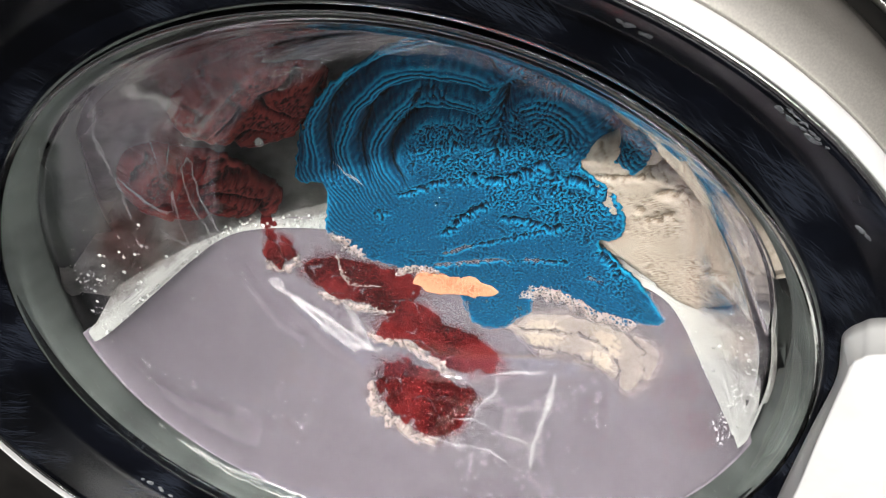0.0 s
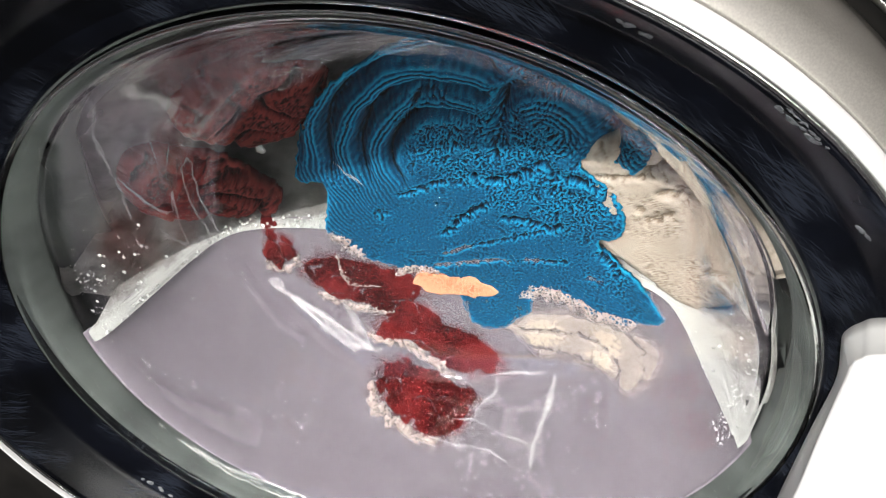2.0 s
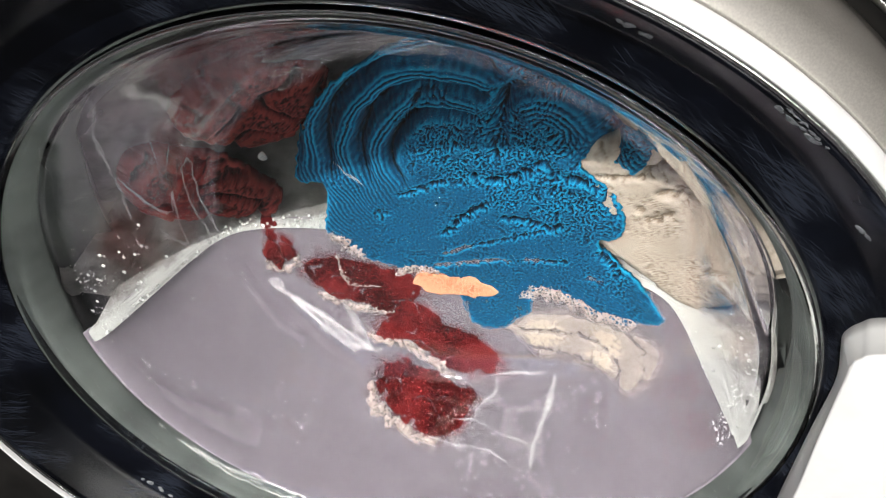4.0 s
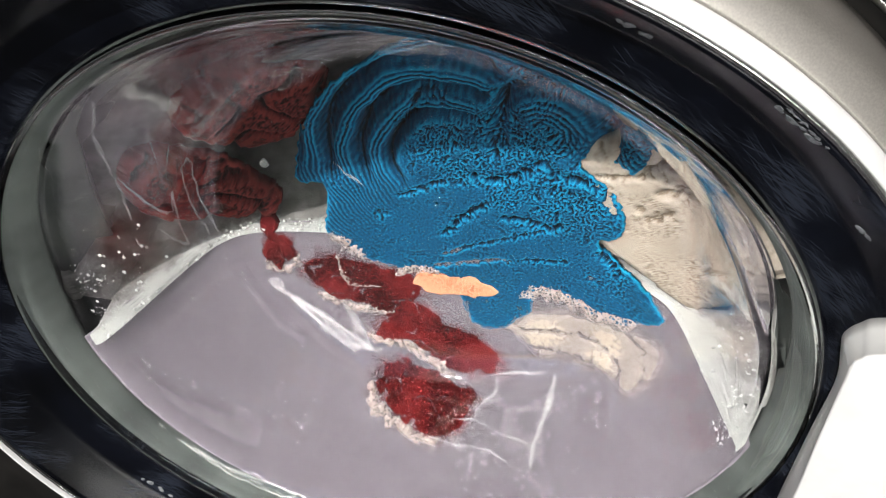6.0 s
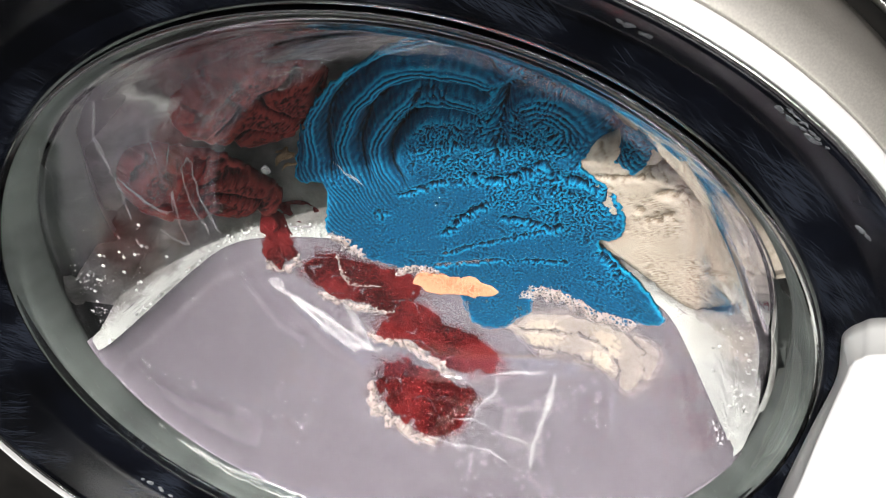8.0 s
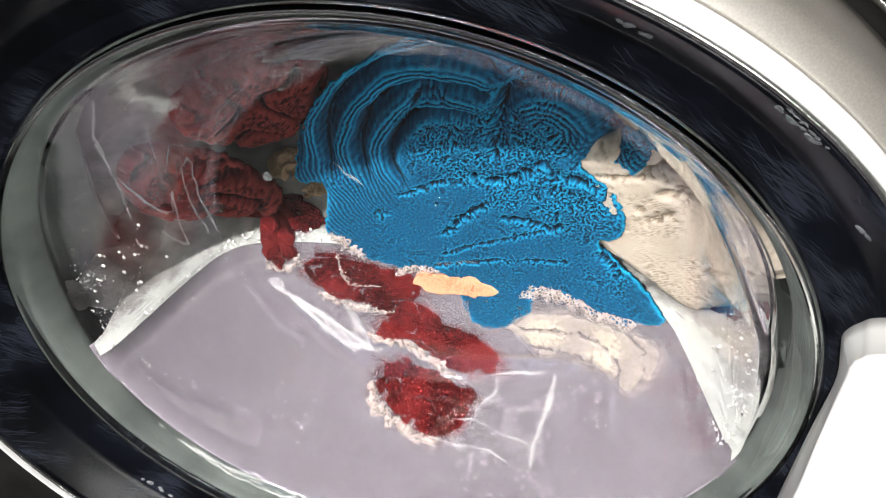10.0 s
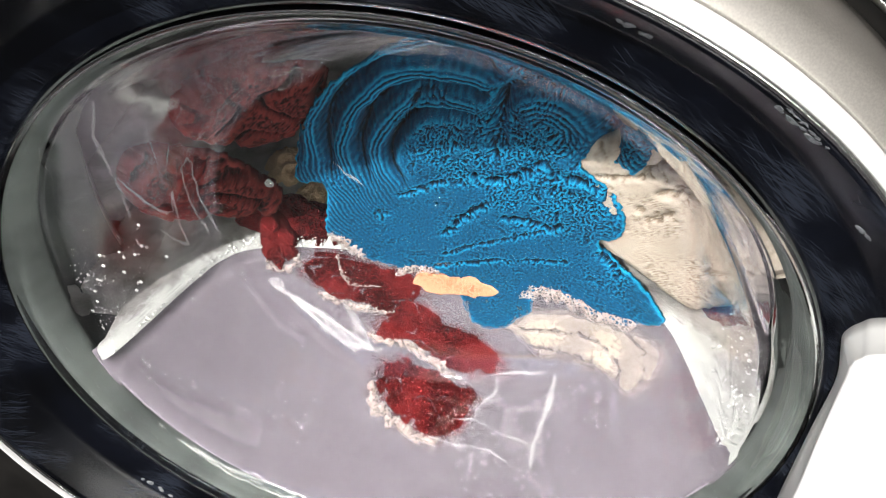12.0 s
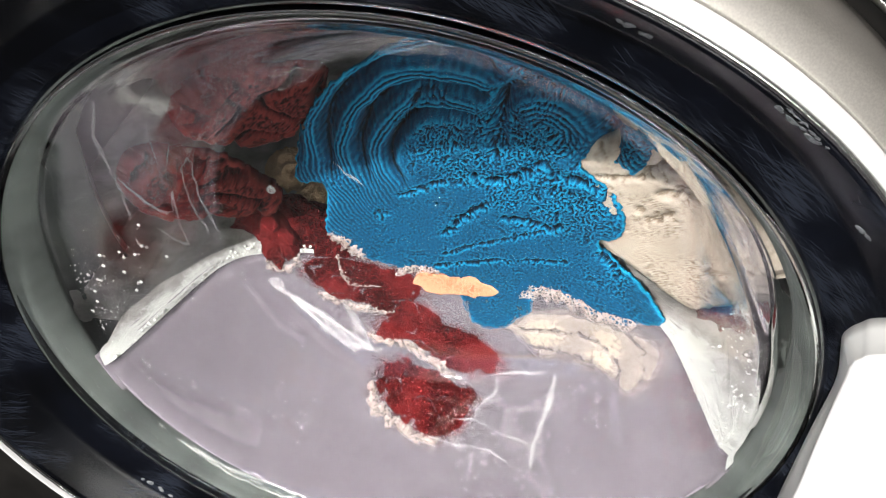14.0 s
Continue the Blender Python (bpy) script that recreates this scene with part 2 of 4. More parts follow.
for m, dull in ((M_RUBBER, 0.2), (M_BLACK, 0.35)):
    m.node_tree.nodes["Principled BSDF"].inputs["Specular IOR Level"].default_value = dull
M_STEEL = surface("drum_steel", (0.45, 0.45, 0.45), (0.6, 0.6, 0.59), 60, 0.3, 1.0)
M_HANDLE = surface("white_handle_plastic", (0.78, 0.78, 0.77), (0.86, 0.86, 0.85), 50, 0.3, fine_bump=0.02)
M_HANDLE_GREY = surface("grey_handle_plastic", (0.40, 0.42, 0.42), (0.5, 0.52, 0.52), 50, 0.35)
M_WALL = surface("wall_paint", (0.055, 0.053, 0.056), (0.085, 0.082, 0.086), 12, 0.8, bump=0.1)
# near black so that the unseen floor adds no haze to reflections
M_FLOOR = surface("near_black_floor", (0.005, 0.005, 0.006), (0.009, 0.009, 0.010), 8, 0.85, bump=0.05)
# emission stands in for an unseen bright source behind the glass glints
M_GLARE, _t, _b, _n, _l = nodes_of("glare_emitter")
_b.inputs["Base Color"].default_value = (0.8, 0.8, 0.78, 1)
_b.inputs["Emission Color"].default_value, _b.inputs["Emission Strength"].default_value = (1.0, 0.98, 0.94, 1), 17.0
M_DROP = droplet_material()


# ---- mesh helpers ----
def mesh_object(name, bm, material, smooth=True):
    me = bpy.data.meshes.new(name)
    bmesh.ops.recalc_face_normals(bm, faces=bm.faces[:])
    bm.to_mesh(me)
    bm.free()
    me.materials.append(material)
    if smooth:
        me.polygons.foreach_set("use_smooth", [True] * len(me.polygons))
    return new(name, me)


def part(name, bm, material, parent, label="", smooth=True):
    ob = mesh_object(name, bm, material, smooth)
    ob.parent = parent
    if label:
        tagged(ob, label)
    return ob


def thing(name, label, category, group="", kind="", at=(0, 0, 0)):
    ob = new(name)
    ob.empty_display_size = 0.02
    ob.location = at
    return tagged(ob, label, category, group, kind)


def grid_faces(bm, rows, wrap=False):
    """Quads between rows of vertices."""
    for p, q in zip(rows, rows[1:]):
        k = len(p)
        for i in range(k if wrap else k - 1):
            j = (i + 1) % k
            try:
                bm.faces.new((p[i], p[j], q[j], q[i]))
            except ValueError:
                pass


def turned(profile, steps=160, closed=False, a0=0.0, a1=360.0):
    """A body turned about the door's axis (y) from (radius, y) pairs."""
    bm = bmesh.new()
    full = abs(a1 - a0) > 359.9
    rows = []
    for r, y in profile:
        row = []
        for i in range(steps if full else steps + 1):
            a = radians(a0 + (a1 - a0) * i / steps)
            row.append(bm.verts.new((r * math.cos(a), y, r * math.sin(a))))
        rows.append(row)
    if closed:
        rows.append(rows[0])
    grid_faces(bm, rows, full)
    return bm


def box(bm, lo, hi, bevel=0.0):
    r = bmesh.ops.create_cube(bm, size=1.0)
    for v in r["verts"]:
        v.co = Vector([lo[i] + (v.co[i] + 0.5) * (hi[i] - lo[i]) for i in range(3)])
    if bevel:
        edges = list({e for v in r["verts"] for e in v.link_edges})
        bmesh.ops.bevel(bm, geom=edges, offset=bevel, segments=3, affect="EDGES", profile=0.5)


def spline(points, count, closed=False):
    """Catmull-Rom through the points."""
    p = [Vector(q) for q in points]
    n = len(p)
    out = []
    spans = n if closed else n - 1
    for i in range(count):
        u = i / count * spans if closed else i / (count - 1) * spans
        k = min(int(u), spans - 1)
        f = u - k
        if closed:
            a, b, c, d = p[(k - 1) % n], p[k % n], p[(k + 1) % n], p[(k + 2) % n]
        else:
            a, b, c, d = p[max(k - 1, 0)], p[k], p[min(k + 1, n - 1)], p[min(k + 2, n - 1)]
        out.append(0.5 * ((2 * b) + (c - a) * f + (2 * a - 5 * b + 4 * c - d) * f * f + (3 * b - a - 3 * c + d) * f ** 3))
    return out


# ---- the door's glass bowl: its profile, and places on its back ----
PROFILE = [(0, .104), (.03, .1034), (.06, .101), (.085, .097), (.100, .0925), (.110, .087), (.118, .078), (.124, .066), (.131, .048), (.139, .026), (.1445, .0115), (.1480, .0045)]
SMOOTH = spline([(r, y, 0) for r, y in PROFILE], 260)
SR = np.array([v.x for v in SMOOTH])
SY = np.array([v.y for v in SMOOTH])
SS = np.concatenate([[0], np.cumsum(np.hypot(np.diff(SR), np.diff(SY)))])


def bowl_y(r):
    return float(np.interp(r, SR, SY))


def flare(y, rise, run):
    """How much wider the bowl is at depth y where the angle has this sine and cosine: it slopes gently at the top, and
    its right wall stands out, both shaped to fit the camera's view.
    """
    t = np.clip((np.asarray(rise) + 0.05) / 0.8, 0, 1)
    u = np.clip((np.asarray(run) - 0.3) / 0.6, 0, 1)
    top = 0.017 * t * t * (3 - 2 * t) * np.clip(1 - np.asarray(y) / 0.075, 0, 1) ** 1.5
    return np.maximum(top, 0.0120 * u * u * (3 - 2 * u) * (0.5 + 0.5 * np.clip(np.asarray(y) / 0.065, 0, 1)) * np.clip((0.098 - np.asarray(y)) / 0.02, 0, 1))


def on_bowl(a, b, off=0.0):
    """The place whose way from the bowl's middle along the glass is (a, b), off metres behind the glass."""
    s = math.hypot(a, b)
    r, y = float(np.interp(s, SS, SR)), float(np.interp(s, SS, SY))
    e = 0.004
    dr = float(np.interp(s + e, SS, SR) - np.interp(max(s - e, 0), SS, SR))
    dy = float(np.interp(s + e, SS, SY) - np.interp(max(s - e, 0), SS, SY))
    k = math.hypot(dr, dy) or 1
    nr, ny = -dy / k, dr / k
    if s > SS[-1]:
        y -= (s - SS[-1]) * 0.93
        r += (s - SS[-1]) * 0.37
    c, d = (a / s, b / s) if s > 1e-6 else (1, 0)
    rr = r + nr * off + float(flare(y, d, c))
    return Vector((rr * c, y + ny * off, rr * d))


# ---- room ----
FLOOR_Z = -0.5


def room():
    # unseen room, added around the machine to keep its reflections dark
    def slab(name, lo, hi, mat, label):
        bm = bmesh.new()
        box(bm, lo, hi)
        return tagged(mesh_object(name, bm, mat, False), label, name.split("_")[0], kind="structure")
    slab("floor", (-1.5, -1.5, FLOOR_Z - 0.1), (1.7, 1.0, FLOOR_Z), M_FLOOR, "unseen floor, near black to keep reflections dark")
    slab("ceiling", (-1.5, -1.5, 2.3), (1.7, 1.0, 2.4), M_WALL, "dim painted ceiling")
    slab("wall_back", (-1.5, 0.62, FLOOR_Z), (1.7, 0.74, 2.3), M_WALL, "dim painted wall behind the machine")
    slab("wall_left", (-1.6, -1.45, FLOOR_Z), (-1.5, 0.62, 2.3), M_WALL, "dim painted side wall")
    slab("wall_right", (1.7, -1.45, FLOOR_Z), (1.8, 0.62, 2.3), M_WALL, "dim painted side wall")
    slab("wall_front_left", (-1.5, -1.45, FLOOR_Z), (-1.35, -1.33, 2.3), M_WALL, "wall beside the window")
    slab("wall_front_right", (1.1, -1.45, FLOOR_Z), (1.7, -1.33, 2.3), M_WALL, "wall beside the window")
    slab("wall_front_head", (-1.35, -1.45, 2.2), (1.1, -1.33, 2.3), M_WALL, "wall over the window")
    slab("wall_front_sill", (-1.35, -1.45, FLOOR_Z), (1.1, -1.33, -0.35), M_WALL, "wall under the window")


room()


def ground():
    bm = bmesh.new()
    box(bm, (-60, -60, -3.2), (60, 60, -3.0))
    tagged(mesh_object("ground", bm, M_FLOOR, False), "plain ground outside the window", "ground", kind="structure")


ground()


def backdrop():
    """A glowing frame added outside to put a bright loop into the glass reflections."""
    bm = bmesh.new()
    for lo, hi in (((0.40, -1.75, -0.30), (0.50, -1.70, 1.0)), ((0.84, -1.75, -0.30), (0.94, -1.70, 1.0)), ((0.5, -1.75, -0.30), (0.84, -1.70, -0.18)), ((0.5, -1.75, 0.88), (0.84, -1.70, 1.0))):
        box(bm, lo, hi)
    tagged(mesh_object("backdrop", bm, M_GLARE, False), "added glowing frame outside the window, for reflections", "backdrop", kind="structure")


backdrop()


# ---- the washing machine ----
def machine():
    m = thing("washing_machine", "dark front-loading washing machine with a round metal door surround", "washing machine", at=(0, 0, 0))
    bm = bmesh.new()
    # front sheet: a square with a round hole
    rows = []
    for r_in, y in ((0.205, 0.034), (0.205, 0.016), (0.215, 0.012)):
        rows.append([bm.verts.new((r_in * math.cos(a), y, r_in * math.sin(a))) for a in [2 * math.pi * i / 128 for i in range(128)]])

    def square(y, k):
        out = []
        for i in range(128):
            a = 2 * math.pi * i / 128
            c, s = math.cos(a), math.sin(a)
            f = 1 / max(abs(c) / 0.3, abs(s) / (0.345 if s > 0 else 0.49))
            out.append(bm.verts.new((c * f * k, y, s * f * k)))
        return out
    rows.append(square(0.012, 1.0))
    rows.append(square(0.034, 1.0))
    grid_faces(bm, rows, True)
    part("front_panel", bm, M_DARKMETAL, m)
    for nm, lo, hi in (("side_panel", (-0.3, 0.036, -0.49), (-0.292, 0.56, 0.345)), ("side_panel", (0.292, 0.036, -0.49), (0.3, 0.56, 0.345)),
                       ("top_panel", (-0.3, 0.0, 0.347), (0.3, 0.56, 0.37)), ("back_panel", (-0.29, 0.552, -0.49), (0.29, 0.56, 0.345)),
                       ("base_panel", (-0.29, 0.036, -0.498), (0.29, 0.55, -0.49))):
        bm = bmesh.new()
        box(bm, lo, hi, 0.002)
        part(nm, bm, M_DARKMETAL, m, smooth=False)
    for x in (-0.26, 0.26):
        for y in (0.08, 0.5):
            bm = bmesh.new()
            bmesh.ops.create_cone(bm, cap_ends=True, segments=16, radius1=0.02, radius2=0.016, depth=0.012, matrix=Matrix.Translation((x, y, -0.494)))
            part("foot", bm, M_RUBBER, m)
    bm = turned([(.2308, .013), (.2308, .0078), (.2314, .0066), (.2334, .0060), (.2344, .0070), (.2348, .013)], 192, closed=True)
    part("panel_trim", bm, M_TRIM, m, "polished trim round the door recess")
    # bellows and drum
    bm = turned([(.1690, .0032), (.1665, .0060), (.1640, .0105), (.1625, .0150), (.1632, .0195), (.1680, .0250), (.1760, .0300), (.1830, .0370), (.1810, .0460), (.1885, .056), (.187, .070), (.174, .078), (.178, .082), (.196, .074), (.200, .03), (.198, .0125), (.190, .0065), (.180, .0035), (.1715, .0028)], closed=True)
    part("gasket", bm, M_RUBBER, m, "grey rubber door gasket")
    bm = turned([(.178, .086), (.2, .084), (.238, .098), (.242, .11), (.242, .44), (.225, .455), (.12, .46), (.02, .462), (.004, .462), (.004, .466), (.12, .466), (.23, .46), (.246, .445), (.246, .108), (.24, .094), (.2, .08), (.178, .082)], closed=True)
    drum = part("drum", bm, M_STEEL, m, "stainless steel drum")
    for i in range(3):
        bm = bmesh.new()
        a = radians(100 + 120 * i)
        rows = []
        for y in (0.12, 0.14, 0.40, 0.43):
            h = 0.012 if y in (0.12, 0.43) else 0.05
            rows.append([bm.verts.new(((0.241 - q * h) * math.cos(a + w), y, (0.241 - q * h) * math.sin(a + w))) for q, w in ((0, -.14), (.7, -.06), (1, 0), (.7, .06), (0, .14))])
        grid_faces(bm, rows)
        part("drum_paddle", bm, M_STEEL, drum)
    return m


machine()


def door():
    d = thing("machine_door", "round porthole door with thick clear glass bowl, black and metal rings", "door")
    # the glass: outside skin, thick rolled rim, inside skin
    back = [(v.x, v.y) for v in spline([(r, y, 0) for r, y in PROFILE], 60)]
    n = len(back)
    front = []
    for i, (r, y) in enumerate(back):
        p, q = back[max(i - 1, 0)], back[min(i + 1, n - 1)]
        dr, dy = q[0] - p[0], q[1] - p[1]
        k = math.hypot(dr, dy)
        front.append((max(r + dy / k * 0.0045, 0.0), y - dr / k * 0.0045))
    back[0] = front[0] = None
    prof = [(0.00001, .104)] + back[1:] + [(.1492, .0026), (.1515, .0014), (.1545, .0008), (.159, .0006), (.1635, .0006), (.1670, .0004), (.1692, -.0004), (.1705, -.0020), (.1708, -.0036), (.1702, -.0052), (.1686, -.0062), (.1668, -.0058), (.1650, -.0046), (.1620, -.0039), (.1575, -.0037), (.1530, -.0034), (.1500, -.0024), (.1475, -.0008)] + [f for f in reversed(front[1:-2])] + [(0.00001, .0995)]
    bm = turned(prof, 192, closed=True)
    for v in bm.verts:
        r = math.hypot(v.co.x, v.co.z)
        if v.co.y < 0.0045:
            wider = float(flare(0.0045, v.co.z / r, v.co.x / r)) * min(1, max(0, (0.1708 - r) / 0.0228))
        else:
            wider = float(flare(v.co.y, v.co.z / r, v.co.x / r))
        v.co.x, v.co.z = v.co.x * (1 + wider / r), v.co.z * (1 + wider / r)
    g = part("glass_bowl", bm, M_GLASS, d, "thick clear greenish glass bowl")
    g.visible_shadow = False
    bm = turned([(.1715, .006), (.1715, -.002), (.1725, -.0035), (.174, -.0045), (.180, -.0058), (.1885, -.0078), (.1905, -.0088), (.1925, -.0106), (.2045, -.0246), (.2066, -.0258), (.2072, -.0250), (.2072, .012), (.2, .014), (.176, .008)], 192, closed=True)
    part("black_ring", bm, M_BLACK, d, "glossy black plastic inner ring, scratched")
    bm = turned([(.2074, .004), (.2074, -.0262), (.2082, -.0270), (.2092, -.0268), (.2096, -.0260), (.2096, .004)], 192, closed=True)
    part("chrome_lip", bm, M_TRIM, d, "thin chrome lip")
    bm = turned([(.2098, .004), (.2098, -.0270), (.2102, -.0282), (.2110, -.0287), (.2148, -.0252), (.2153, -.0246), (.2153, .004)], 192, closed=True)
    part("polished_ring", bm, M_CHROME, d, "polished bevel of the metal ring")
    bm = turned([(.2155, .004), (.2155, -.0244), (.2166, -.0240), (.2235, -.0198), (.2256, -.0172), (.2262, -.0130), (.2262, .008), (.2155, .008)], 192, closed=True)
    part("brushed_ring", bm, M_BRUSHED, d, "brushed metal outer ring")
    # grip: a rounded slab with a scooped upper end
    bm = bmesh.new()
    base = spline([(x, z, 0) for x, z in ((.165, -.0258), (.1642, .025), (.1642, .057), (.161, .0735), (.1595, .0815), (.163, .0878), (.170, .0918), (.20, .096), (.225, .08), (.24, .02), (.24, -.05), (.20, -.08), (.167, -.06))], 120, True)
    face = spline([(x, z, 0) for x, z in ((.161, -.01), (.1600, .020), (.1581, .0534), (.1570, .084), (.1569, .0895), (.1582, .0935), (.165, .0975), (.20, .104), (.222, .08), (.236, .02), (.236, -.05), (.20, -.075), (.170, -.05))], 120, True)
    c = Vector((.20, .01, 0))
    rows = []
    for w, k, y in ((0, 0.04, -.021), (0, 0.96, -.021), (0, 1.0, -.0225), (0.25, 1.0, -.029), (0.6, 1, -.037), (0.9, 1.0, -.0425), (1, 1, -.044), (1, .985, -.0447), (1, .5, -.046), (1, .04, -.047)):
        rows.append([bm.verts.new((c.x + (p.x + (q.x - p.x) * w - c.x) * k, y, c.y + (p.y + (q.y - p.y) * w - c.y) * k)) for p, q in zip(base, face)])
    grid_faces(bm, rows, True)
    part("handle", bm, M_HANDLE, d, "white plastic grip")
    return d


door()

# ---- laundry ----
def cloth_bm(outline, off, amp, thick, seed, *, fold=28.0, press=0.7, slack=0.0, fine=0.0, rings=34, count=120, lip=0.02, centre=None, hold=0.9, grow=1.0):
    """A towel's bulge pressed to the glass: flat where it touches, creased away from it elsewhere, closed behind."""
    o = spline([(a, b, 0) for a, b in outline], count, True)
    c = Vector(centre + (0,)) if centre else sum(o, Vector()) / count
    o = [c + (p - c) * grow for p in o]
    bm = bmesh.new()
    rows = []
    for k in range(1, rings + 1):
        t = k / rings
        row = []
        for p in o:
            q = c + (p - c) * t
            v = Vector((q.x * fold, q.y * fold, seed * 7.3))
            n1 = 1 - abs(noise.noise(v)) * 2
            n2 = noise.noise(v * 0.6 + Vector((3, 1, 4)))
            n3 = 1 - abs(noise.noise(v * 2.4 + Vector((0, 5, 2)))) * 2
            crease = max(0.0, (n1 - press) / (1 - press)) ** 1.5
            small = max(0.0, (n3 - 0.8) / 0.2) * min(1.0, max(0.0, 0.2 + 3 * n2 + 6 * q.y))
            wet = 1.0 if hold < 0.8 else min(1.0, max(0.12, (q.y + 0.022) / 0.03))
            h = amp * wet * (crease + fine * small + slack * max(0.0, n2 * 0.5 + 14 * (q.y - 0.008)))
            edge = max(0.0, (t - hold) / (1 - hold))
            ww = Vector((noise.noise(v * 3), noise.noise(v * 3 + Vector((9, 0, 0))), 0)) * 0.0045 * t
            row.append(bm.verts.new(on_bowl(q.x + ww.x, q.y + ww.y, 0.0003 + off + h + lip * edge ** 2.2)))
        rows.append(row)
    for t, d in ((1.01, lip + thick * 0.3), (0.9, lip + thick * 0.8), (0.6, thick + lip), (0.2, thick * 1.05 + lip)):
        rows.append([bm.verts.new(on_bowl(*(c + (p - c) * t).xy, off + d)) for p in o])
    grid_faces(bm, rows, True)
    bm.faces.new(rows[0])
    bm.faces.new(list(reversed(rows[-1])))
    return bm


def gnoise(x, y, seed=0.0):
    """Gradient noise over arrays."""
    ix, iy = np.floor(x), np.floor(y)
    fx, fy = x - ix, y - iy
    u, v = fx * fx * (3 - 2 * fx), fy * fy * (3 - 2 * fy)

    def corner(dx, dy):
        h = np.sin((ix + dx) * 127.1 + (iy + dy) * 311.7 + seed * 74.7) * 43758.5453
        a = (h - np.floor(h)) * 2 * math.pi
        return np.cos(a) * (fx - dx) + np.sin(a) * (fy - dy)
    top = corner(0, 0) * (1 - u) + corner(1, 0) * u
    low = corner(0, 1) * (1 - u) + corner(1, 1) * u
    return (top * (1 - v) + low * v) * 1.4


def step_up(x, lo, hi):
    t = np.clip((x - lo) / (hi - lo), 0, 1)
    return t * t * (3 - 2 * t)


def near_line(a, b, points, count=24):
    """Distance from each place to a smooth line, and how far along it the nearest place lies."""
    line = spline([(p, q, 0) for p, q in points], count)
    best, along = np.full(a.shape, 9.0), np.zeros(a.shape)
    for i, (p, q) in enumerate(zip(line, line[1:])):
        d = q - p
        t = np.clip(((a - p.x) * d.x + (b - p.y) * d.y) / max(d.length_squared, 1e-12), 0, 1)
        e = np.hypot(a - p.x - d.x * t, b - p.y - d.y * t)
        along = np.where(e < best, (i + t) / (count - 1), along)
        best = np.minimum(best, e)
    return best, along


def crease(a, b, points, wide, deep, seed):
    """A ragged crack between folds."""
    d, along = near_line(a, b, points)
    d = d + 0.0022 * gnoise(a * 260, b * 260, seed) + 0.0012 * gnoise(a * 700, b * 700, seed + 1)
    w = 0.75 * wide * (0.35 + 0.65 * np.sin(math.pi * np.clip(along, 0.04, 0.96)) ** 0.5) * (1 + 0.9 * gnoise(a * 150, b * 150, seed + 3))
    return 0.7 * deep * np.exp(-np.maximum(d - 0.0004, 0) / np.maximum(w, 0.0004))


def loops(a, b, scale, seed, bend=0.35):
    """Winding cords of terry pile: 0 on the cords, 1 between them."""
    x = a * scale + bend * gnoise(a * scale * 0.6, b * scale * 0.6, seed + 1)
    y = b * scale + bend * gnoise(a * scale * 0.6, b * scale * 0.6, seed + 2)
    return np.clip(np.abs(gnoise(x, y, seed)) * 2.6, 0, 1)


